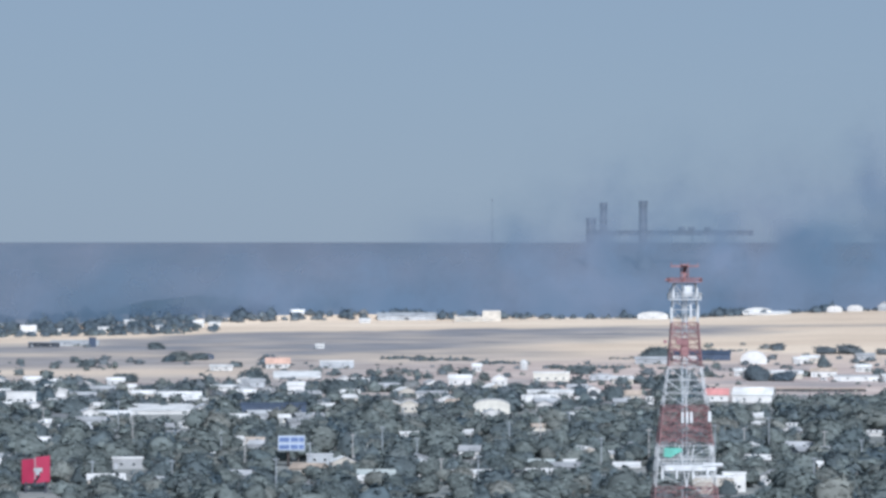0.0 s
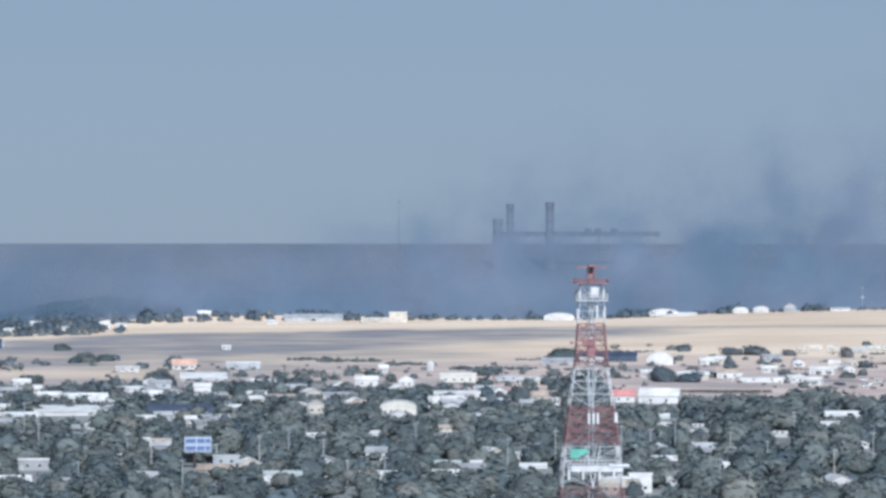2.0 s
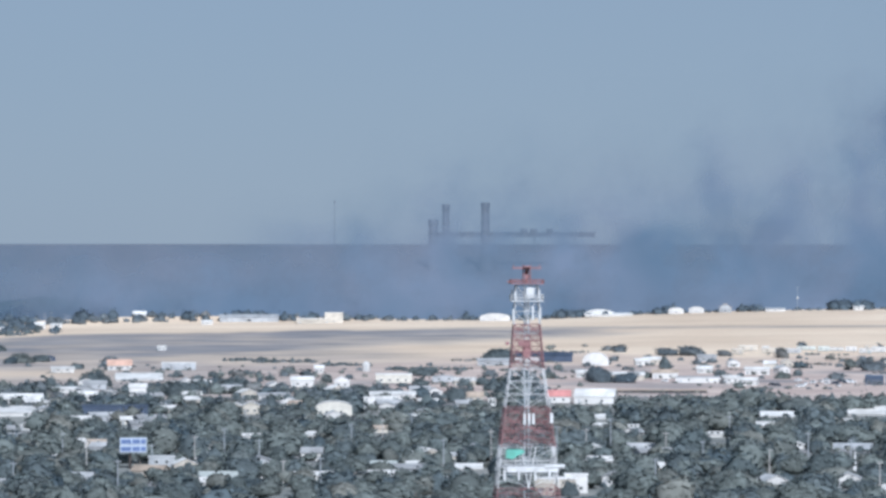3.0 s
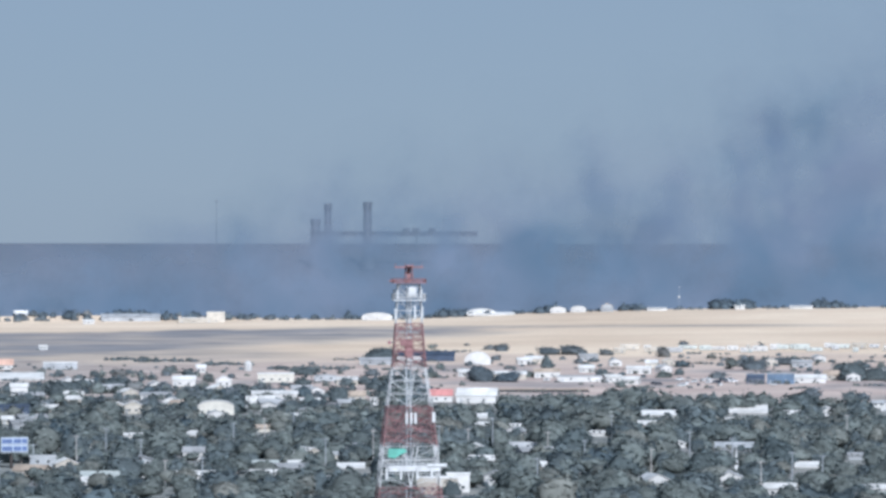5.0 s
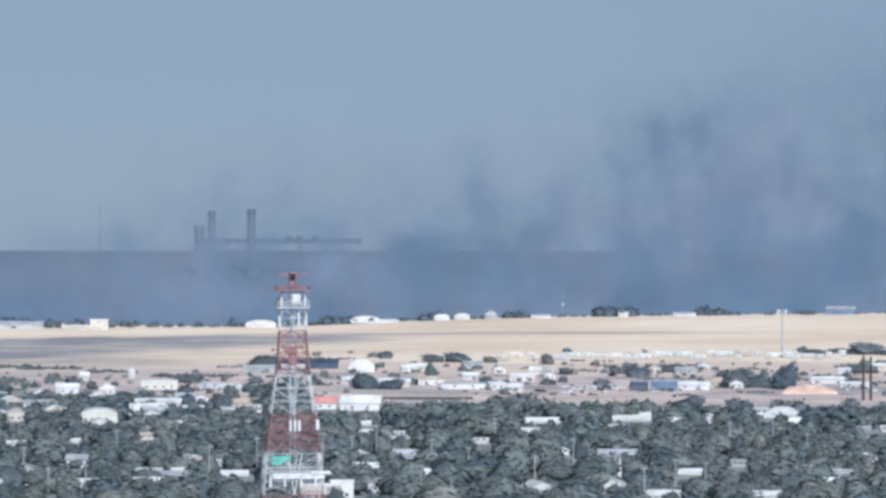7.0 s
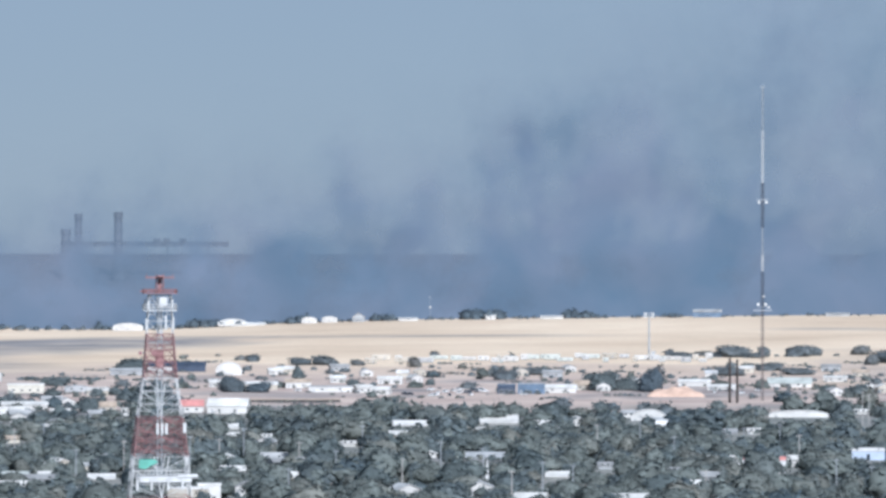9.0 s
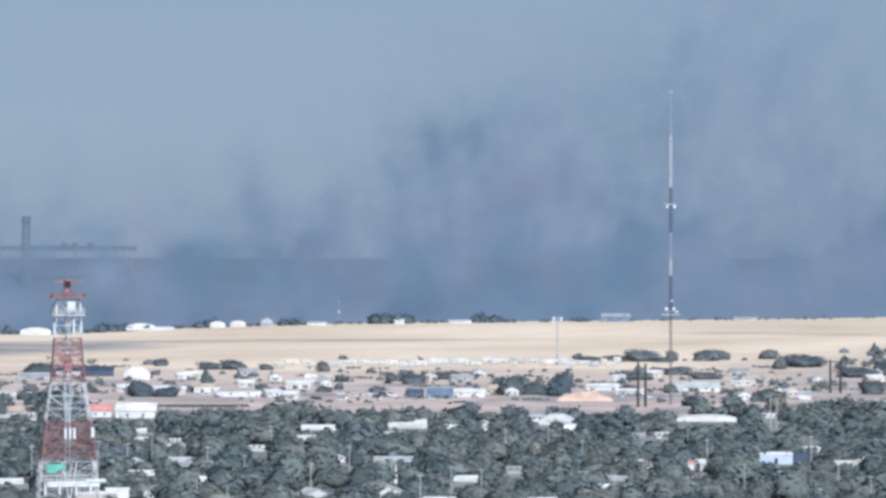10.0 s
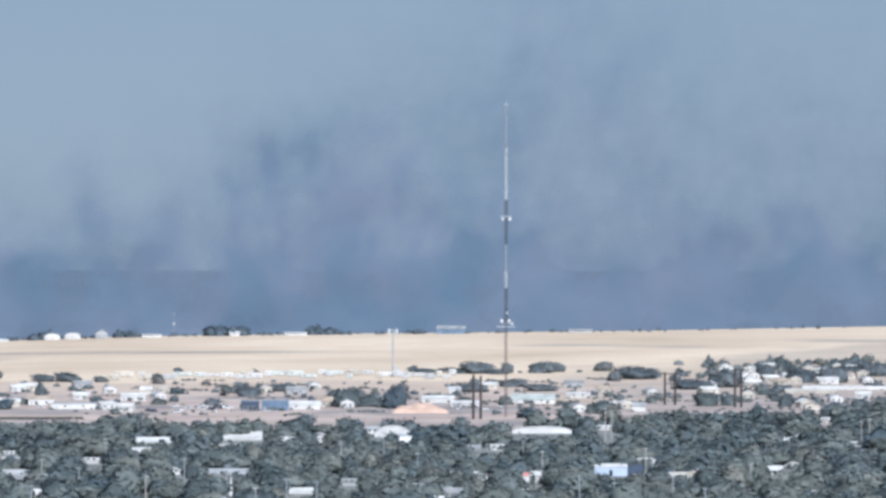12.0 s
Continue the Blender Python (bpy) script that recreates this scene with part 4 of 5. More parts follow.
building(1254, 232, 44, 12, roof="gable", label="white low house among dark trees")
building(1372, 233, 56, 12, roof="gable", label="white bungalow behind the soil heap", windows=0)
building(1420, 240, 50, 10, roof="gable", label="white bungalow by the power poles")
building(1540, 234, 76, 16, roof="gable", rise=.6, cover=ROOF_GREEN, label="long house with a pale green roof")
building(1620, 224, 40, 10, roof="gable", label="white shed on bare ground")
building(1291, 294, 62, 20, roof="vault", rise=.8, dep=10, windows=0, label="white round-backed hall among trees", front=False)
building(1256, 288, 24, 12, roof="gable", cover=ROOF_GREY, label="grey annex beside the round-backed hall")
building(1027, 301, 66, 15, roof="shed", rise=.85, label="bright white lean-to roof among trees", front=False)
building(1556, 287, 106, 12, roof="vault", rise=.7, windows=0, label="long bright white curved roof among trees", dep=8, front=False)
building(870, 306, 60, 10, roof="shed", rise=.7, label="narrow white roof among trees")
building(1003, 364, 66, 13, roof="gable", rise=.75, cover=WALL_GREY, wall=WALL_GREY, label="grey-roofed hall behind the white spire")
building(628, 366, 50, 14, roof="gable", rise=.6, cover=ROOF_GREY, label="grey-roofed house among garden trees")
building(1800, 374, 36, 18, roof="gable", rise=.6, wall=YELLOW, cover=YELLOW, label="pale yellow gabled house among garden trees")
building(1998, 348, 24, 12, roof="front", rise=.6, label="small white gabled hut among garden trees")
edge_b(-600, 18, 9, roof="gable", label="small white house before the far trees", back=14)
edge_b(-672, 14, 8, roof="gable", label="small white house before the far trees", back=20)
edge_b(-404, 20, 8, roof="gable", label="small pale house before the far trees", back=20)
edge_b(-500, 16, 7, roof="gable", cover=ROOF_GREY, label="small grey house before the far trees", back=16)
building(478, 443, 72, 30, roof="flat", wall=WALL_CREAM, label="white flat-roofed block near the tower", windows=4)
building(515, 440, 40, 34, roof="flat", label="white upper block near the tower", windows=2, front=False)
building(-118, 418, 66, 14, roof="shed", rise=.6, cover=ROOF_GREEN, label="pale greenish long roof among trees")
building(-60, 345, 30, 10, roof="gable", label="small white house with pale roof among trees")
building(50, 342, 40, 10, roof="shed", rise=.7, label="bright white lean-to roof among garden trees")
building(225, 398, 20, 14, roof="gable", wall=YELLOW, label="pale yellow hut among trees", front=False)
building(1740, 345, 30, 14, roof="gable", label="pale gabled house among garden trees")


# small roofs and walls showing between the garden trees
for u, d, w, h, roof, wall, cover, label in (
        (100, 253, 28, 20, "front", WHITE, ROOF_WHITE, "white gabled house by the plain"), (40, 378, 20, 16, "front", WHITE, ROOF_WHITE, "small white gabled hut among trees"),
        (170, 392, 52, 7, "shed", WALL_GREY, ROOF_GREEN, "long pale green lean-to roof among trees"), (-218, 392, 46, 18, "flat", WALL_GREY, ROOF_GREY, "grey block house among trees"),
        (-557, 399, 54, 20, "flat", ROOF_GREY, ROOF_WHITE, "pale corrugated metal shed among trees"), (-338, 356, 42, 11, "gable", WALL_CREAM, ROOF_TAN, "cream house with a tan roof among trees"),
        (-455, 327, 22, 14, "front", WHITE, ROOF_WHITE, "white gabled cottage among trees"), (553, 310, 24, 9, "shed", WHITE, ROOF_WHITE, "bright white low roof among trees"),
        (325, 399, 46, 9, "shed", WHITE, ROOF_WHITE, "white lean-to roof beside the tower"), (288, 381, 30, 12, "gable", WALL_CREAM, ROOF_GREY, "cream house with a grey roof"),
        (616, 328, 18, 9, "gable", WHITE, ROOF_WHITE, "tiny white house among trees"), (1477, 317, 22, 10, "gable", WHITE, ROOF_WHITE, "small white house among dense trees"),
        (1435, 318, 24, 9, "shed", WALL_GREY, ROOF_GREY, "small grey shed among dense trees"), (1988, 303, 19, 9, "shed", WHITE, ROOF_WHITE, "small bright white shed among trees"),
        (2055, 266, 15, 8, "gable", WHITE, ROOF_WHITE, "small white house at the town's edge"), (1665, 281, 22, 8, "gable", WHITE, ROOF_WHITE, "white house at the town's edge"),
        (2105, 308, 12, 8, "flat", WHITE, ROOF_WHITE, "small white store among trees"), (168, 333, 26, 12, "gable", WALL_CREAM, ROOF_TAN, "cream house with a faded tan roof"),
        (281, 243, 44, 11, "vault", WALL_GREY, ROOF_GREY, "grey round-roofed shed by the plain"), (335, 279, 30, 18, "gable", WALL_CREAM, ROOF_TAN, "cream house with a tan roof near the tower"),
        (366, 285, 13, 13, "flat", WHITE, ROOF_WHITE, "small white block near the tower"), (238, 265, 36, 14, "gable", WHITE, ROOF_GREY, "white house with a grey roof"),
        (760, 340, 26, 9, "gable", WHITE, ROOF_WHITE, "white house among dense trees"), (905, 360, 22, 11, "front", WHITE, ROOF_WHITE, "white gabled house among dense trees"),
        (1130, 396, 40, 10, "shed", WHITE, ROOF_WHITE, "pale long roof among dense trees"), (1215, 380, 24, 12, "gable", WALL_GREY, ROOF_GREY, "grey house among dense trees")):
    building(u, d, w, h, roof=roof, rise=.8 if roof == "shed" else .45, wall=wall, cover=cover, label=label, category="house", name="house", front=False)


# ---- heap of orange soil ----
SOIL = material("orange_soil", (0.58, 0.41, 0.32), 0.95, var=0.2, scale=0.1, fine=0.8, bump=0.5, deep=0.2)


def soil_heap(u, d, wpx, hpx, label):
    r = reach(u, d)
    w, h = wpx * r / F, hpx * r / F
    verts, faces = [], []
    n, k = 36, 12
    for j in range(k + 1):
        for i in range(n + 1):
            x, y = i / n * 2 - 1, j / k * 2 - 1
            z = h * max(0.0, 1 - x * x) ** .6 * max(0.0, 1 - y * y) ** .8 * (.85 + .3 * noise.noise((x * 3, y * 2, 1.5))) - .15
            verts.append((x * w / 2, (y + 1) * 7, z))
    for j in range(k):
        faces += [(j * (n + 1) + i, j * (n + 1) + i + 1, (j + 1) * (n + 1) + i + 1, (j + 1) * (n + 1) + i) for i in range(n)]
    ob = new("earth_mound", sheet_mesh("earth_mound", verts, faces, SOIL))
    ob.matrix_world = Matrix.Translation(spot(u, r)) @ Matrix.Rotation(-u / F, 4, "Z")
    tagged(ob, label, "earth mound")
    keep_clear(u, r, w, h)


soil_heap(1340, 252, 104, 20, "long lumpy mound of orange earth on bare ground")


# ---- the long row of white vans and cabins by the field ----
def cabin(u, d, w, h, mat, label):
    r = reach(u, d)
    e = stand("site_cabin", u, r, label, "cabin", "pale cabins in a row by the field", turn=random.uniform(-8, 8))
    part("body", box(bm_new(), -w / 2, w / 2, 0, 2.6, .35, h), mat, e)
    part("roof", box(bm_new(), -w / 2 - .1, w / 2 + .1, -.1, 2.7, h, h + .14), ROOF_WHITE, e)
    part("window", box(bm_new(), -w * .3, -w * .3 + .9, -.04, -.003, h * .5, h * .5 + .7), GLASS, e)
    part("door", box(bm_new(), w * .15, w * .15 + .85, -.04, -.003, .4, min(2.4, h - .2)), WALL_GREY, e)
    part("chassis", box(bm_new(), -w * .45, w * .45, .3, 2.3, 0, .345), STEEL_DARK, e)
    keep_clear(u, r, w, h)


rng = random.Random(11)
x = 800.0
while x < 1400:
    w = rng.choice((3, 4, 5, 7, 11)) if x > 1000 else rng.choice((5, 8, 13))
    cabin(x, 191 - (x - 800) * .008 + rng.uniform(-5, 4), w, rng.uniform(2.4, 4.0), rng.choice((WHITE, ROOF_GREEN, WHITE, WALL_CREAM, ROOF_GREY)), "pale site cabin standing in a row by the straw field")
    x += w * 2.3 + rng.uniform(-4, 4)


def car(u, d, mat, label, turn):
    r = reach(u, d)
    e = stand("car", u, r, label, "car", "cars parked on the bare lot", turn=turn)
    b = box(bm_new(), -2.2, 2.2, -.9, .9, .4, .95)
    bmesh.ops.bevel(b, geom=b.edges[:], offset=.12, segments=2, affect="EDGES")
    body = part("body", b, mat, e)
    c = box(bm_new(), -1.3, 1.1, -.8, .8, .955, 1.5)
    for v in c.verts:
        if v.co.z > 1.2:
            v.co.x *= .75
            v.co.y *= .85
    part("cabin", c, GLASS, e)
    part("roof", box(bm_new(), -.9, .8, -.66, .66, 1.503, 1.56), mat, body)
    for sx in (-1.35, 1.35):
        for sy in (-.85, .85):
            w = bm_new()
            bmesh.ops.create_cone(w, segments=14, radius1=.33, radius2=.33, depth=.22, cap_ends=True, matrix=Matrix.Translation((sx, sy, .33)) @ Matrix.Rotation(math.pi / 2, 4, "X"))
            part("wheel", w, RUBBER, e)
    keep_clear(u, r, 4, 1.6)


for i in range(34):
    white = rng.random() < .7
    car(rng.uniform(905, 1005) if i < 22 else rng.uniform(640, 1500), rng.uniform(240, 252), CAR_WHITE if white else CAR_DARK, "white parked car on bare ground" if white else "dark parked car on bare ground", rng.uniform(0, 180))


# ---- signs ----
def billboard(u, d, wpx, hpx, foot, label):
    r = reach(u, foot)
    k = F / r
    z = (foot - d) / k
    w, h = wpx / k, hpx / k
    e = stand("billboard", u, r, label, "billboard", turn=6)
    for s in (-.12,):
        part("post", cone(bm_new(), s * w, .5, 0, z, .5, .45, 12), TIMBER, e)
    part("frame", box(bm_new(), -w / 2 - .2, w / 2 + .2, .1, .6, z - .2, z + h + .2), STEEL_GREY, e)
    for i, (a, b) in enumerate(((0, .46), (.54, 1))):
        part("panel", box(bm_new(), -w / 2, w / 2, -.05, .09, z + a * h, z + b * h), SKY_BLUE, e)
        for x0, x1 in ((.02, .42), (.46, .76), (.79, .98)):
            part("print_bar", box(bm_new(), -w / 2 + x0 * w, -w / 2 + x1 * w, -.09, -.055, z + (a + .05) * h, z + (b - .09) * h), SIGN_BLUE if (i, x0) != (1, .80) else WALL_NAVY, e)
    part("catwalk", box(bm_new(), -w / 2, w / 2, -.9, -.1, z - .45, z - .3), STEEL_GREY, e)
    keep_clear(u, r, w, z + h)


billboard(-268, 366, 46, 24, 396, "white and blue double billboard on a dark post")


def sign_panel(u, d, wpx, hpx, label):
    r = reach(u, d)
    k = F / r
    w, h = wpx / k, hpx / k
    e = stand("sign_panel", u, r, label, "sign", turn=-5)
    z = 3.0
    for s in (-.35, .35):
        part("post", cone(bm_new(), s * w, .4, 0, z + .3, .3, .3, 10), STEEL_DARK, e)
    for x0, x1, y0, y1, z0, z1 in ((-.5, -.03, 1.6, 0, -.03, .90), (.0, .5, 0, 1.2, .0, 1.0)):
        bm = bm_new()
        lo = [bm.verts.new((x * w, y + t, z + f * h)) for t in (0, .35) for x, y, f in ((x0, y0, z0), (x1, y1, z0 + .04), (x1, y1, z1), (x0, y0, z1 - .05))]
        bm.faces.new(lo[:4]), bm.faces.new(lo[:3:-1])
        for q in range(4):
            bm.faces.new((lo[(q + 1) % 4], lo[q], lo[4 + q], lo[4 + (q + 1) % 4]))
        part("panel", bm, SIGN_PINK, e)
    part("spine", box(bm_new(), -.03 * w, .0, -.1, .5, z, z + .97 * h), WALL_GREY, e)
    part("emblem", box(box(bm_new(), -.06 * w, .24 * w, -.3, -.12, z + .42 * h, z + .56 * h), .02 * w, .14 * w, -.29, -.12, z + .30 * h, z + .419 * h), WALL_GREY, e)
    bm = bm_new()
    bar(bm, (-.04 * w, -.25, z + .02 * h), (.14 * w, -.25, z + .30 * h), .5)
    part("emblem_stroke", bm, BLACK, e)
    keep_clear(u, r, w, h + z)


sign_panel(-719, 441, 50, 48, "crimson pylon sign with a grey emblem above the trees")


def small_sign(u, d, wpx, hpx, label):
    r = reach(u, d)
    k = F / r
    w, h = wpx / k, hpx / k
    e = stand("small_sign", u, r, label, "sign", "red and white signs among trees")
    part("post", cone(bm_new(), 0, .2, 0, 4, .14, .14, 8), STEEL_GREY, e)
    part("lower_panel", box(bm_new(), -w / 2, w / 2, 0, .3, 4, 4 + h * .55), STEEL_WHITE, e)
    part("upper_panel", box(bm_new(), -w / 2, w / 2, 0, .3, 4 + h * .56, 4 + h), ROOF_RED, e)
    keep_clear(u, r, w + 1, h + 4, 2, low=.5)
    SIGHTS.append(CLEAR[-1])


small_sign(1462, 390, 8, 13, "small red and white sign on a post among trees")
small_sign(1528, 393, 11, 16, "red and white sign on a post among trees")


def spire(u, foot, top, label):
    r = reach(u, foot)
    h = (foot - top) * r / F
    e = stand("spire", u, r, label, "spire")
    part("base", box(bm_new(), -.6, .6, -.6, .6, 0, h * .35), STEEL_WHITE, e)
    part("needle", cone(bm_new(), 0, 0, h * .35, h, .55, .08, 8), STEEL_WHITE, e)
    part("cross", box(box(bm_new(), -.08, .08, -.08, .08, h - .2, h + 1), -.4, .4, -.08, .08, h + .45, h + .62), STEEL_WHITE, e)
    keep_clear(u, r, 1.2, h, 1, low=.3)


spire(1006, 398, 360, "slim white church spire rising above the trees")


# a pale blue open-topped building with a dark wing
def blue_shop(u, d):
    r = reach(u, d)
    k = F / r
    e = stand("blue_shop", u, r, "pale blue and white shop with a dark wing among trees", "building", turn=5)
    w = 58 / k
    part("wall", wall_shell(bm_new(), w, 9, 3.2), SKY_BLUE, e)
    part("roof", box(bm_new(), -w / 2 - .2, w / 2 + .2, -.2, 9.2, 3.2, 3.5), STEEL_WHITE, e)
    part("parapet", box(bm_new(), -w * .3, w * .3, -.25, .1, 3.505, 4.6), STEEL_WHITE, e)
    part("corner_block", box(bm_new(), -w / 2, -w * .38, -.3, 3, 3.505, 4.2), STEEL_WHITE, e)
    part("corner_block", box(bm_new(), w * .32, w / 2, -.3, 3, 3.505, 4.4), STEEL_WHITE, e)
    part("wing", box(bm_new(), w / 2 + .1, w / 2 + 6, 2, 9, 0, 3.8), WALL_NAVY, e)
    part("door", box(bm_new(), -.6, .6, -.06, -.003, 0, 2.2), GLASS, e)
    keep_clear(u + 15, r, w + 8, 4.8, low=.45)


blue_shop(1678, 362)


# ---- slim street poles standing up out of the trees ----
def utility_pole(u, foot, top, label, mat):
    r = reach(u, foot)
    h = (foot - top) * r / F
    e = stand("utility_pole", u, r, label, "pole", "slim poles among the trees", turn=random.uniform(-40, 40))
    part("pole", cone(bm_new(), 0, 0, 0, h, .2, .13, 8), mat, e)
    part("crossarm", box(bm_new(), -1.1, 1.1, -.08, .08, h - .7, h - .52), mat, e)
    for s in (-.9, 0, .9):
        part("insulator", cone(bm_new(), s, 0, h - .515, h - .3, .06, .06, 6), STEEL_WHITE, e)
    keep_clear(u, r, .5, h * .8, 1)


for i in range(46):
    u = -700 + i * 58 + rng.uniform(-24, 24)
    foot = rng.uniform(330, 440)
    utility_pole(u, foot, foot - rng.uniform(45, 62), "slim weathered utility pole with a crossarm", STEEL_GREY if i % 3 else CONCRETE)


for u, foot, top in ((2119, 312, 262), (2133, 306, 258), (1668, 300, 240), (1679, 298, 246)):
    utility_pole(u, foot, top, "tall pale utility pole above the trees", CONCRETE)


# ---- houses of the town ----
HOUSE_LOOKS = [
    (9, 7, 2.7, 1.5, WHITE, ROOF_WHITE, "white bungalow with a pale metal roof", True), (11, 8, 2.8, 1.6, WALL_CREAM, ROOF_WHITE, "cream bungalow with a pale metal roof", True),
    (7.5, 7, 2.8, 1.8, WHITE, ROOF_GREY, "white cottage with a grey roof", False), (10, 8, 2.8, 1.6, WALL_CREAM, ROOF_TAN, "cream house with a tan roof", True),
    (12, 8, 3.0, 1.4, WALL_GREY, ROOF_GREY, "grey house with a grey metal roof", True), (8, 7, 2.9, 1.9, WALL_CREAM, ROOF_WHITE, "cream gabled house with a pale roof", False),
    (14, 8, 3.2, 1.2, WHITE, ROOF_WHITE, "long white house with a pale low roof", True), (7, 6, 2.6, 1.5, WALL_CREAM, ROOF_ORANGE, "small cream house with an orange roof", True),
]


def house_model(w, dep, h, rise, wall, cover, label, along):
    e = tagged(new("house"), label, "house", "houses of the town")
    part("wall", wall_shell(bm_new(), w, dep, h), wall, e)
    for s in (0, 1):
        part("gable", gable_end(bm_new(), s, w, dep, h, rise, along), wall, e)
    part("roof", gable_roof(bm_new(), w, dep, h, rise, along=along), cover, e)
    openings(e, w, h, 2)
    return e


models = [house_model(*k) for k in HOUSE_LOOKS]
for i, m in enumerate(models):
    m.matrix_world = Matrix.Translation(spot(-820 - 40 * i, 1500 + 50 * i))
rng = random.Random(5)
HOUSES = []


def settle(count, u0, u1, d0, d1, odds, shown):
    """Scatter copies of the house models between two bearings and two drops; some keep their sight line free."""
    made = tries = 0
    while made < count and tries < 4000:
        tries += 1
        u, d = rng.uniform(u0, u1), 1 / rng.uniform(1 / d1, 1 / d0)
        r = reach(u, d)
        if any((u - a) ** 2 * (r / F) ** 2 + (r - b) ** 2 < 24 ** 2 for a, b in HOUSES):
            continue
        if any(a - 3 < u < b + 3 and e0 - 4 < d < e1 + 18 for a, b, e0, e1, rr in CLEAR):
            continue
        made += 1
        HOUSES.append((u, r))
        m = rng.choices(models, odds)[0]
        copy_thing(m, Matrix.Translation(spot(u, r)) @ Matrix.Rotation(-u / F + radians(rng.choice((0, 0, 12, -15, 25, 90)) + rng.uniform(-6, 6)), 4, "Z"))
        if rng.random() < shown:
            keep_clear(u + rng.uniform(-12, 12), r, rng.uniform(.8, 3.4), rng.uniform(3.5, 4.5), 0, low=.74)


settle(62, -850, 420, 296, 440, (4, 2, 4, 1, 4, 2, .5, .1), .16)
settle(52, 420, 2250, 300, 452, (4, 1.5, 4, .4, 3, 1.5, .4, .03), .12)
settle(46, -850, 380, 250, 300, (4, 3, 4, 1, 3, 3, 1, .3), .45)
settle(30, 1880, 2260, 172, 206, (5, 4, 3, 1, 2, 2, 2, .2), .8)
settle(36, 380, 2250, 200, 252, (3, 2, 4, 1, 5, 2, 1.5, .3), .7)


# ---- trees ----
def ball_points(steps):
    bm = bm_new()
    bmesh.ops.create_icosphere(bm, subdivisions=steps, radius=1)
    bm.verts.index_update()
    v = np.array([x.co for x in bm.verts])
    f = np.array([[x.index for x in t.verts] for t in bm.faces])
    bm.free()
    return v, f


BALLS = {k: ball_points(k) for k in (1, 2)}


def unit(v):
    return v / np.maximum(np.linalg.norm(v, axis=1), 1e-6)[:, None]


def sprays(g, centre, out, size):
    """Irregular four-cornered sprays of leaves at the given places, lying about across the given directions: corners of shape (n, 4, 3)."""
    n = len(centre)
    lean = unit(out + g.normal(scale=.32, size=(n, 3)))
    a = unit(np.cross(lean, g.normal(size=(n, 3))))
    b = np.cross(lean, a)
    a, b = a[:, None, :], b[:, None, :]
    corners = np.concatenate([-a - .5 * b, .7 * a - b, a + .6 * b, -.6 * a + b], axis=1) + g.normal(scale=.22, size=(n, 4, 3))
    return centre[:, None, :] + size * g.uniform(.45, 1.3, size=(n, 1, 1)) * corners


def tree_crown(g, h, spread, n, size, shape="round", fine=2):
    """Points, triangles and normals of a crown: one uneven mass with swelling boughs, roughened all over by loose sprays of leaves."""
    ball, tris = BALLS[fine]
    foot, top = {"low": (-.14, .97), "conifer": (-.02, 1.0), "round": (.08, .97)}[shape]
    mid = h * (foot + (top - foot) * (.20 if shape != "round" else .38))
    up, down = h * top - mid, mid - h * foot
    boughs = unit(g.normal(size=(9, 3)) * (1, 1, .7) + (0, 0, .30))
    amp, tight = g.uniform(.12, .42, 9), g.uniform(5, 14, 9)

    def radius(v):
        return .64 + (amp * np.exp(tight * (v @ boughs.T - 1))).sum(axis=1)

    def place(v, k):
        p = v * (radius(v) * k)[:, None] * np.where(v[:, 2:] > 0, (spread, spread, up), (spread, spread, down))
        if shape == "conifer":
            p[:, :2] *= np.clip(1.05 - np.maximum(p[:, 2:], 0) / up, .05, 1)
        return p + (0, 0, mid)
    rough = np.array([1 + .18 * noise.noise(Vector(p) * 2.6 + Vector((n, h, spread))) for p in ball])
    core = place(ball, rough * .95)
    v = unit(g.normal(size=(n, 3)) + (0, 0, .25))
    at = place(v, g.uniform(.88, 1.11, n))
    # the direction in which the crown's skin faces, bough by bough
    step = 0.05

    def facing(d):
        side = unit(np.cross(d, (.3, .2, .9)))
        other = np.cross(d, side)
        ring = [unit(d + step * side), unit(d + step * other)]
        a, b, c = place(d, np.ones(len(d))), *(place(q, np.ones(len(d))) for q in ring)
        return unit(np.cross(b - a, c - a) * np.sign((np.cross(b - a, c - a) * d).sum(axis=1))[:, None])
    skin = facing(v)
    cards = sprays(g, at, skin, size)
    first = len(core) + 4 * np.arange(n)[:, None]
    f = np.concatenate([tris, first + np.array((0, 1, 2)), first + np.array((0, 2, 3))])
    lit = np.concatenate([facing(ball), np.repeat(skin + g.normal(scale=.16, size=(n, 3)), 4, axis=0)])
    whole = np.concatenate([ball, np.repeat(v, 4, axis=0)])
    return np.concatenate([core, cards.reshape(-1, 3)]), f, unit(lit + .45 * whole + (0, 0, .30))


def tris_mesh(name, v, f, out, mat):
    n = len(f)
    me = bpy.data.meshes.new(name)
    me.vertices.add(len(v))
    me.vertices.foreach_set("co", v.reshape(-1))
    me.loops.add(3 * n)
    me.loops.foreach_set("vertex_index", f.reshape(-1).astype(np.int32))
    me.polygons.add(n)
    me.polygons.foreach_set("loop_start", np.arange(0, 3 * n, 3, dtype=np.int32))
    me.polygons.foreach_set("loop_total", np.full(n, 3, dtype=np.int32))
    me.polygons.foreach_set("use_smooth", [True] * n)
    me.update(calc_edges=True)
    me.attributes.new("custom_normal", "FLOAT_VECTOR", "POINT").data.foreach_set("vector", out.reshape(-1).astype(np.float32))
    me.materials.append(mat)
    return me


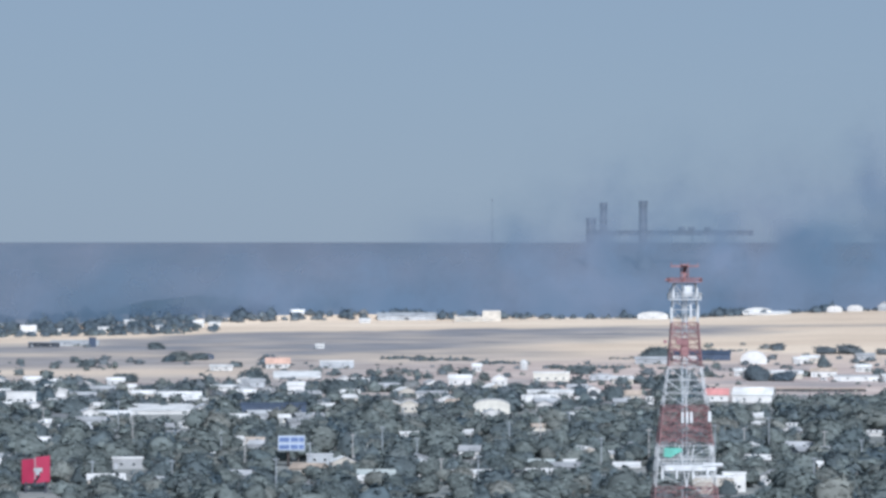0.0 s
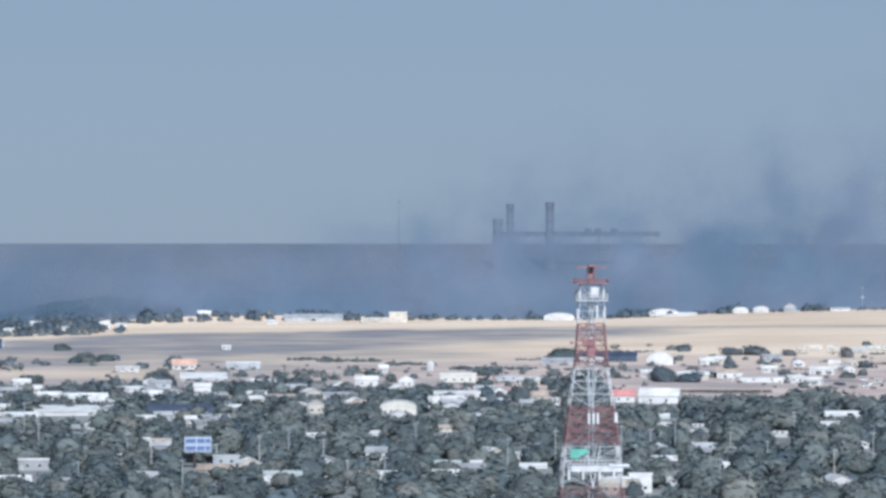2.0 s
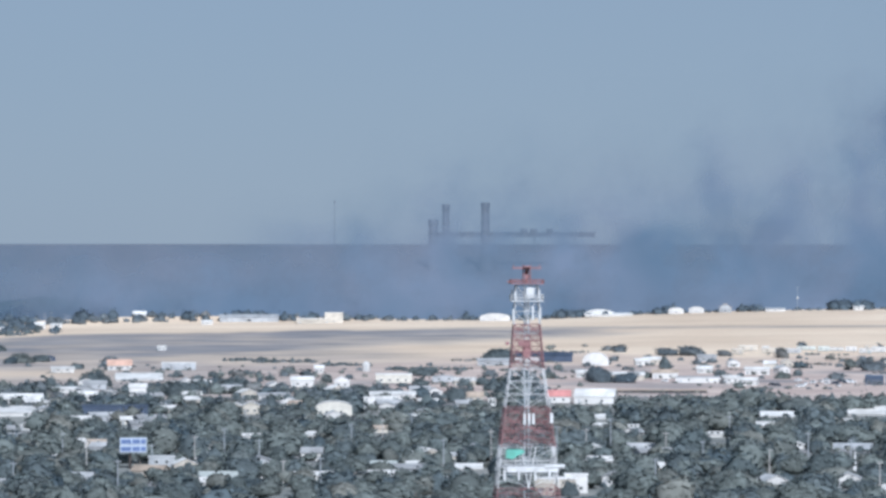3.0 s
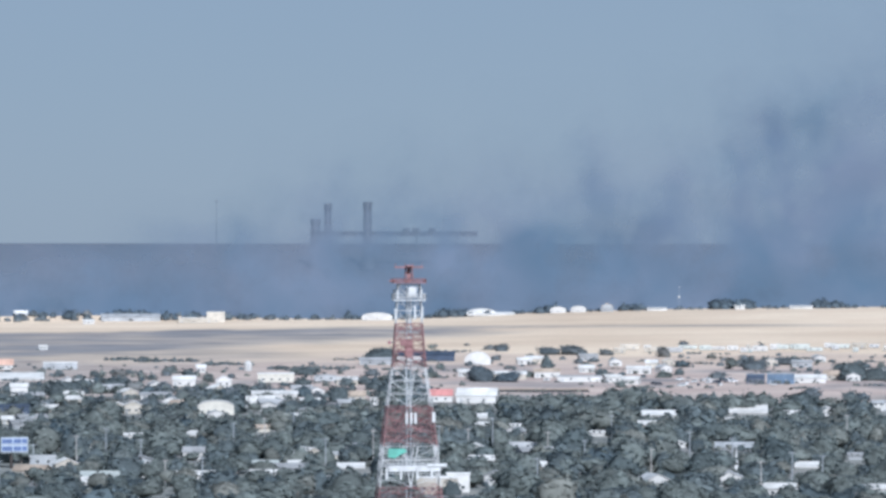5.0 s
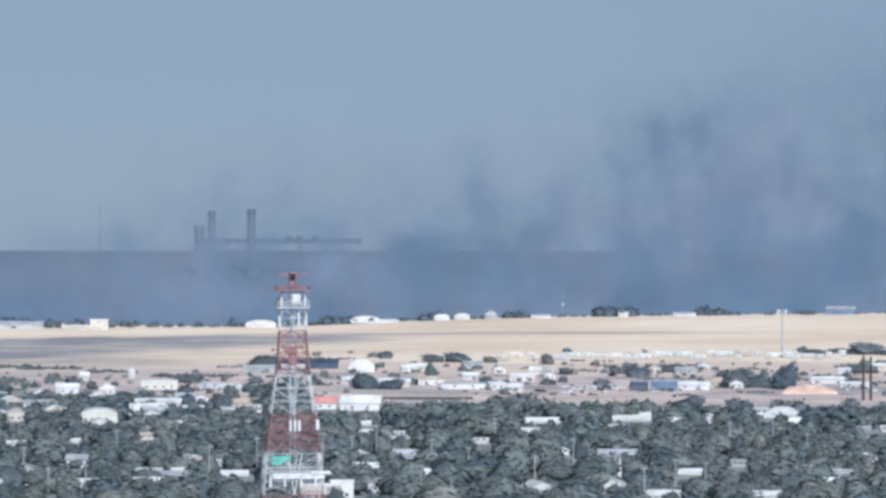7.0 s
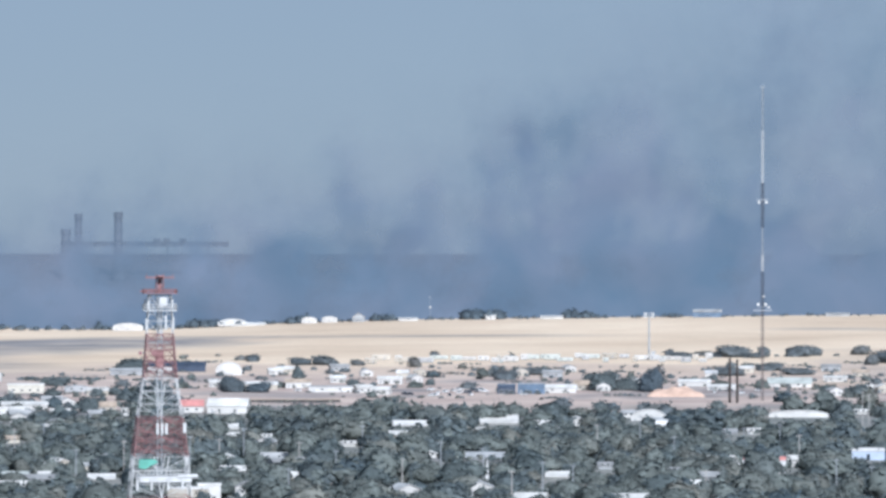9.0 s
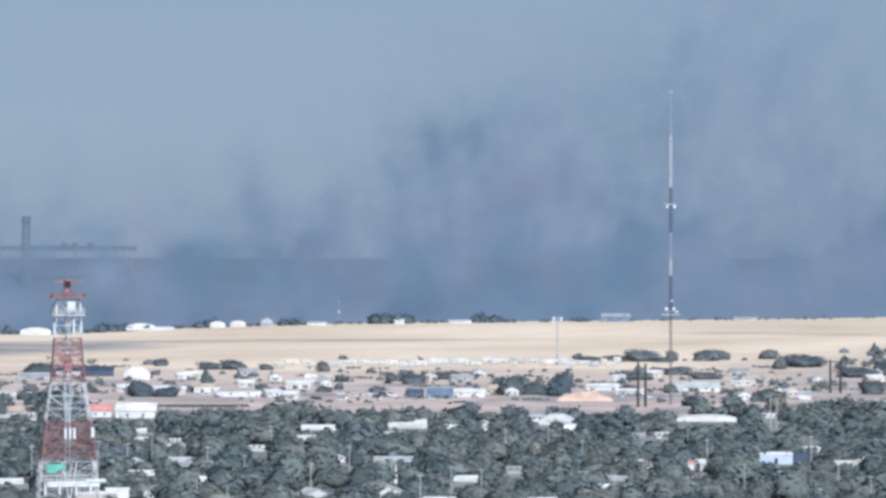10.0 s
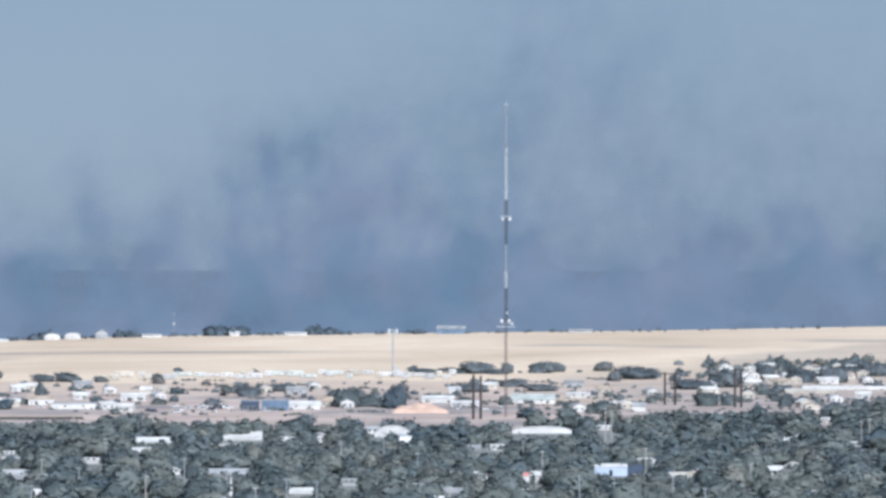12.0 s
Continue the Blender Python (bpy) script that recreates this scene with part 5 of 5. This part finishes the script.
def trunk_bm(g, h, spread):
    bm = bm_new()
    bar_cone(bm, (0, 0, 0), (.1, 0, h * .5), .34, .22)
    for i in range(5):
        a = 2 * math.pi * i / 5 + g.uniform(-.4, .4)
        bar_cone(bm, (.08, 0, h * g.uniform(.26, .48)), (spread * .55 * math.cos(a), spread * .55 * math.sin(a), h * g.uniform(.6, .78)), .16, .05)
    return bm


def bar_cone(bm, a, b, r0, r1):
    a, b = Vector(a), Vector(b)
    d = b - a
    bmesh.ops.create_cone(bm, segments=6, radius1=r0, radius2=r1, depth=d.length, cap_ends=True,
                          matrix=Matrix.Translation((a + b) / 2) @ d.to_track_quat("Z", "Y").to_matrix().to_4x4())


g = np.random.default_rng(3)
TREES = {}
SHAPES = {"bushy": "low", "conifer": "conifer", "wide": "low", "dark": "low", "small": "low", "teal": "low"}
TREE_LOOKS = [
    ("broad", 9.0, 5.6, 420, .50, LEAF, "broad haze-pale green shade tree in a garden"), ("tall", 12.0, 4.6, 430, .50, LEAF, "tall haze-pale green tree above the roofs"),
    ("dark", 10.0, 5.0, 430, .50, LEAF_DARK, "dense dark green tree beside houses"), ("small", 6.0, 3.6, 260, .42, LEAF, "small haze-pale green tree beside houses"),
    ("dry", 8.0, 4.4, 230, .42, LEAF_DRY, "thin dry grey-brown tree beside houses"), ("wide", 8.0, 6.4, 460, .52, LEAF_DARK, "wide low dark green tree on dry ground"),
    ("bushy", 7.0, 5.2, 380, .48, LEAF_HAZE_GREY, "wide haze-grey green bush-like tree on dry ground"),
    ("conifer", 12.0, 3.4, 330, .45, LEAF_DARK, "pointed dark green conifer beside houses"), ("teal", 12.0, 6.8, 520, .55, LEAF_HAZE_BLUE, "large haze-blue green tree on dry ground"),
]


def tree_model(key, h, spread, n, size, mat, label):
    e = tagged(new("tree"), label, "tree", "trees of the town")
    part("trunk", trunk_bm(g, h, spread), BARK, e)
    crown = new("crown", tris_mesh("crown", *tree_crown(g, h, spread, 2 * n, size * .9, SHAPES.get(key, "round"), 2), mat))
    crown.parent = e
    TREES[key] = (e, h, spread)


for look_of in TREE_LOOKS:
    tree_model(*look_of)
for i, (e, h, s) in enumerate(TREES.values()):
    e.matrix_world = Matrix.Translation(spot(-900 - 30 * i, 1400 + 70 * i))


def blocked(rows, u, r, h, s):
    """Whether a tree here would hide something that is kept clear; rows: the clear places as columns."""
    a, b, d0, d1, rr = rows
    k = F / r
    base = (EYE - float(land(u, r))) * k
    hides = (r < rr + 8) & (a < u + s * k * .6) & (b > u - s * k * .6) & (base - h * k < d1 - 1) & (base > d0)
    beside = (np.abs(r - rr) < 11) & (a < u + s * k) & (b > u - s * k)
    return bool((hides | beside).any())


def plant(key, u, r, size, turn):
    e, h, s = TREES[key]
    copy_thing(e, Matrix.Translation(spot(u, r)) @ Matrix.Rotation(turn, 4, "Z")).scale = (size * 1.12, size * 1.12, size * .9)


def landmark_tree(key, u, d, wpx, hpx):
    """A tree of that seen width and height with its foot d under the horizon."""
    r = reach(u, d)
    e, h, s = TREES[key]
    made = copy_thing(e, Matrix.Translation(spot(u, r)) @ Matrix.Rotation(u, 4, "Z"))
    made.scale = (wpx * r / F / (1.75 * s), wpx * r / F / (1.75 * s), 1.08 * hpx * r / F / h)
    keep_clear(u, r, wpx * r / F, hpx * r / F)


for key, u, d, w, h in (
        ("bushy", 590, 190, 24, 14), ("bushy", 680, 196, 34, 15), ("bushy", 723, 196, 50, 18), ("bushy", 780, 197, 24, 12), ("bushy", 880, 200, 24, 20), ("conifer", 669, 222, 22, 30),
        ("teal", 560, 244, 46, 28), ("teal", 600, 244, 46, 18), ("bushy", 1107, 213, 54, 15), ("bushy", 1036, 222, 44, 19), ("dark", 1206, 241, 44, 42), ("bushy", 1358, 183, 46, 12), ("wide", 1245, 240, 50, 24)):
    landmark_tree(key, u, d, w, h)
for key, u, d, w, h in (
        ("teal", 1297, 243, 46, 42), ("bushy", 1447, 181, 50, 23), ("bushy", 1412, 181, 44, 11), ("bushy", 1474, 182, 40, 10), ("bushy", 1388, 179, 36, 9), ("bushy", 1497, 180, 18, 20), ("bushy", 1550, 180, 42, 22), ("bushy", 1585, 178, 26, 18), ("bushy", 1662, 176, 36, 18),
        ("bushy", 1681, 194, 26, 20), ("bushy", 1730, 190, 66, 24), ("bushy", 1500, 205, 40, 16), ("bushy", 1440, 214, 50, 18), ("small", 1490, 236, 30, 20), ("bushy", 1560, 212, 50, 14)):
    landmark_tree(key, u, d, w, h)
for key, u, d, w, h in (
        ("bushy", 1870, 204, 60, 34), ("bushy", 1830, 208, 60, 20), ("bushy", 1955, 186, 30, 26), ("bushy", 2010, 196, 50, 24), ("bushy", 2075, 196, 44, 32), ("bushy", 2110, 184, 50, 22),
        ("bushy", 2150, 184, 50, 26), ("dark", 1850, 238, 40, 30), ("wide", 1985, 238, 30, 24), ("small", 1420, 236, 34, 18), ("small", 880, 236, 30, 14), ("small", 640, 236, 30, 14)):
    landmark_tree(key, u, d, w, h)
for key, u, d, w, h in (
        ("wide", -506, 188, 36, 12), ("wide", -462, 209, 48, 17), ("dark", -432, 207, 34, 15), ("wide", -484, 210, 30, 12), ("wide", 372, 207, 58, 24), ("dark", 304, 280, 34, 36),
        ("wide", -330, 250, 60, 26), ("dark", -180, 268, 62, 34), ("wide", -100, 262, 60, 30), ("dark", -240, 300, 56, 36), ("dark", -660, 300, 60, 34), ("wide", -560, 246, 50, 16)):
    landmark_tree(key, u, d, w, h)


def town_edge(u):
    return float(np.interp(u, [-850, -100, 250, 400, 700, 900, 1300, 1450, 1600, 1780, 2250], [296, 296, 292, 288, 276, 292, 294, 288, 274, 264, 262]))


def tree_density(u, d):
    """How thickly trees stand at bearing u, d under the horizon."""
    e = town_edge(u)
    patch = noise.noise((u / 90, d / 14, 2.0))
    if d > e:
        return 1.0 if patch > -.45 or u > 420 else .5
    if u > 1740 and 162 < d < 214:
        thick = float(smooth(u + 130 * noise.noise((d / 7, u / 60, 5.0)), 1800, 1990))
        return .01 + thick * ((.26 if patch > -.2 else .10) if d < 192 else .06)
    if u < -230 and d < 250:
        return .012 if d > 205 else .22 if d < 163 and u < -430 and patch > -.2 else 0
    if 170 < u < 430 and d < 280:
        return .16 if d > 246 else .03 if d > 226 else 0
    if u < 380:
        return (.62 if patch > -.2 else .2) if d > 252 else (.06 if d > 226 else .001 if d > 205 else 0)
    return .02 + (.06 if patch > .25 else 0) if d > 198 else .004 if d > 176 else 0


def scatter():
    rng = random.Random(21)
    clear_rows = np.array(CLEAR).T
    near, rest, taken = [], [], {}
    for i in range(84000):
        u, r = rng.uniform(-900, 2300), math.sqrt(rng.uniform(1150 ** 2, 3600 ** 2))
        d = (EYE - float(land(u, r))) * F / r
        if d < 146 or rng.random() > tree_density(u, d):
            continue
        x, y = u * r / F, r
        cell = (int(x // 5.4), int(y // 8)) if r < 1650 else (int(x // 6.5), int(y // 12))
        if cell in taken:
            continue
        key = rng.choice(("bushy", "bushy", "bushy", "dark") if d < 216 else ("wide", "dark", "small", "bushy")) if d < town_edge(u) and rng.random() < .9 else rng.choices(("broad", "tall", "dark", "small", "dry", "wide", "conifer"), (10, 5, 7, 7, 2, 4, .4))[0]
        size = rng.choice((rng.uniform(.4, .85), rng.uniform(.7, 1.3))) * (.8 if d < 285 and u < 380 else 1.12 if 235 < d < 340 else .8 if d < town_edge(u) else 1)
        e, h, s = TREES[key]
        if blocked(clear_rows, u, r, h * size, s * size) or any(abs((u - a) * r / F) < 6.5 and -1 < r - b < 8 for a, b in HOUSES):
            continue
        taken[cell] = 1
        (near if r < 1400 and len(near) < 290 and rng.random() < .6 else rest).append((key, u, r, size, rng.uniform(0, 6.28)))
    for i in range(260):
        u, d = rng.uniform(-800, 2200), rng.uniform(196, 256)
        if u < 380 and (d > 236 or d < 212):
            continue
        r = reach(u, d)
        if not blocked(clear_rows, u, r, 2.5, 2.5):
            rest.append((rng.choice(("small", "bushy", "bushy")), u, r, rng.uniform(.22, .45), rng.uniform(0, 6.28)))
    # broken hedgerows and scrub lines on the open ground
    for i in range(64):
        u, d, w = rng.uniform(300, 2200), rng.uniform(186, 256), rng.uniform(20, 110)
        for k in range(int(w / 3.2)):
            a, b = u + rng.uniform(-w, w) / 2, d + rng.uniform(-.8, .8)
            r = reach(a, b)
            if not blocked(clear_rows, a, r, 1.6, 1.5):
                rest.append((rng.choice(("small", "bushy", "dry")), a, r, rng.uniform(.12, .3), rng.uniform(0, 6.28)))
    # hedges along the burnt plain's near side
    for u0, u1, d in ((-112, -30, 205), (-60, 56, 208), (60, 150, 214), (-330, -270, 216), (180, 330, 222)):
        for k in range(int((u1 - u0) / 2.2)):
            a = rng.uniform(u0, u1)
            rest.append((rng.choice(("bushy", "small", "wide")), a, reach(a, d + rng.uniform(-1.5, 1.5)), rng.uniform(.14, .42), rng.uniform(0, 6.28)))
    return near, rest


def front_planting():
    """Hedges, shrubs and small trees along the front of the buildings and houses, with gaps."""
    rng = random.Random(33)
    rows, signs = [], np.array(SIGHTS).T
    for u, r, w, h in FRONTS + [(u, r, 11.0, 5.4) for u, r in HOUSES]:
        k = F / r
        town = (EYE - float(land(u, r))) * k > 258
        if r > 3900:
            continue
        x = -w / 2 - 1
        while x < w / 2 + 1:
            tall = h * (rng.uniform(.3, .75) if rng.random() < .78 else rng.uniform(.85, 1.3)) if town else h * rng.uniform(.15, .5)
            key = rng.choice(("small", "broad", "dry", "dark")) if town else rng.choice(("bushy", "small", "dry"))
            size = tall / (TREES[key][1] * .82)
            if rng.random() < (.8 if town else .35) and not blocked(signs, u + x * k, r, tall, TREES[key][2] * size):
                rows.append((key, u + x * k, r - rng.uniform(2.5, 6), size, rng.uniform(0, 6.28)))
            x += TREES[key][2] * size * rng.uniform(1.0, 2.0) + .5
    return rows


near_trees, rest_trees = scatter()
rest_trees += front_planting()
for row in near_trees:
    plant(*row)


def woods(name, rows, label, n_of=1.0, size_of=1.0, fine=2):
    """Many trees as one joined mesh, two materials apart by the kind of tree."""
    verts, faces, outs, mats, tints, at = [], [], [], [], [], 0
    pool = {}
    for key, h, spread, n, size, mat, _ in TREE_LOOKS:
        pool[key] = [tree_crown(g, h, spread, max(12, int(n * n_of)), size * size_of, SHAPES.get(key, "round"), fine) for _ in range(10)]
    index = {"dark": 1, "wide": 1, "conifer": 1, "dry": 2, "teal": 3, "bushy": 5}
    stem = np.array(((0, 1, 4), (0, 4, 3), (1, 2, 5), (1, 5, 4), (2, 0, 3), (2, 3, 5)))
    for key, u, r, size, turn in rows:
        v, f, out = pool[key][int(turn * 100) % 10]
        c, s = math.cos(turn), math.sin(turn)
        m = np.array(((c * 1.2, -s * 1.2, 0), (s * 1.2, c * 1.2, 0), (0, 0, .84))) * size
        foot = np.array(spot(u, r))
        hgt, w = TREES[key][1] * size * .5, .2 * size + .08
        trunk = np.array([(w * k * math.cos(a), w * k * math.sin(a), z) for k, z in ((1, 0), (.5, hgt)) for a in (.5, 2.6, 4.7)])
        verts += [v @ m.T + foot, trunk + foot]
        outs += [out @ (m.T / size), trunk * (1, 1, 0) / w]
        faces += [f + at, stem + at + len(v)]
        tints.append(np.full(len(v) + 6, turn * 37 % 1))
        at += len(v) + 6
        mats += [np.full(len(f), index.get(key, 0), dtype=np.int32), np.full(6, 4, dtype=np.int32)]
    me = tris_mesh(name, np.concatenate(verts), np.concatenate(faces), np.concatenate(outs), LEAF)
    for m in (LEAF_DARK, LEAF_DRY, LEAF_HAZE_BLUE, BARK, LEAF_HAZE_GREY):
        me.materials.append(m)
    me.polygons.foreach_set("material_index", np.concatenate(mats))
    me.attributes.new("tint", "FLOAT", "POINT").data.foreach_set("value", np.concatenate(tints))
    return tagged(new(name, me), label, "trees", kind="stuff")


woods("town_trees", [t for t in rest_trees if t[2] < 1650], "haze-pale green street and garden trees of the town", .38, 1.3)
woods("outer_trees", [t for t in rest_trees if t[2] >= 1650], "haze-pale green trees on the town's far side", .20, 1.6, 1)


def far_rows():
    rng = random.Random(8)
    rows = []
    for i in range(1700):
        u = rng.uniform(-900, 2250)
        dense = float(np.interp(u, [-900, -500, -150, 100, 420, 700, 1250, 2250], [1, .95, .8, .8, .9, .8, .5, .03])) * (.4 + 1.2 * (noise.noise((u / 45, 3, 1)) > -.1))
        if rng.random() > dense:
            continue
        r = rng.uniform(4050 if u < 350 else 4016, 4128)
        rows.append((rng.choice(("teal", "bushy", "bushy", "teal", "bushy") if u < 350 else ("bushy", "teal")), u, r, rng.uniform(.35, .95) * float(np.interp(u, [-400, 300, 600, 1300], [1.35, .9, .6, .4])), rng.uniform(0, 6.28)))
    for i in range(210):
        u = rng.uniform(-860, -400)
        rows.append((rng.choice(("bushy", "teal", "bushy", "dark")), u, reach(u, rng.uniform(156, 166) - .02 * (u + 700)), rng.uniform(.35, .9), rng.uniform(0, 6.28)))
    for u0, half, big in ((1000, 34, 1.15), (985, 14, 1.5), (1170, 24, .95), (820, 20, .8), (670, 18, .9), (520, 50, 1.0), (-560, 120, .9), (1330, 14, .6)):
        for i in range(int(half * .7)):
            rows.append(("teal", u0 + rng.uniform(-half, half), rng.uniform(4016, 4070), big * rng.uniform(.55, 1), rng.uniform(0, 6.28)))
    return rows


woods("far_trees", far_rows(), "dark trees along the far edge of the field", .06, 1.6, 1)


# a low wooded rise behind the far trees
def mound(u0, u1, r, top):
    verts, faces = [], []
    n, k = 60, 8
    for j in range(k + 1):
        for i in range(n + 1):
            u = u0 + (u1 - u0) * i / n
            f = math.sin(math.pi * j / k) * math.sin(math.pi * i / n) ** .7
            q = r + 60 * j / k
            p = spot(u, q)
            verts.append((p.x, p.y, p.z - 1 + f * (top + 2.5 * noise.noise((i / 4, j / 3, 0)))))
    for j in range(k):
        faces += [(j * (n + 1) + i, j * (n + 1) + i + 1, (j + 1) * (n + 1) + i + 1, (j + 1) * (n + 1) + i) for i in range(n)]
    tagged(new("wooded_rise", sheet_mesh("wooded_rise", verts, faces, HILLWOOD)), "low dark scrub-covered rise beyond the far trees", "hill", kind="structure")


mound(-600, -300, 4190, 15)
mound(-340, 420, 4200, 15)
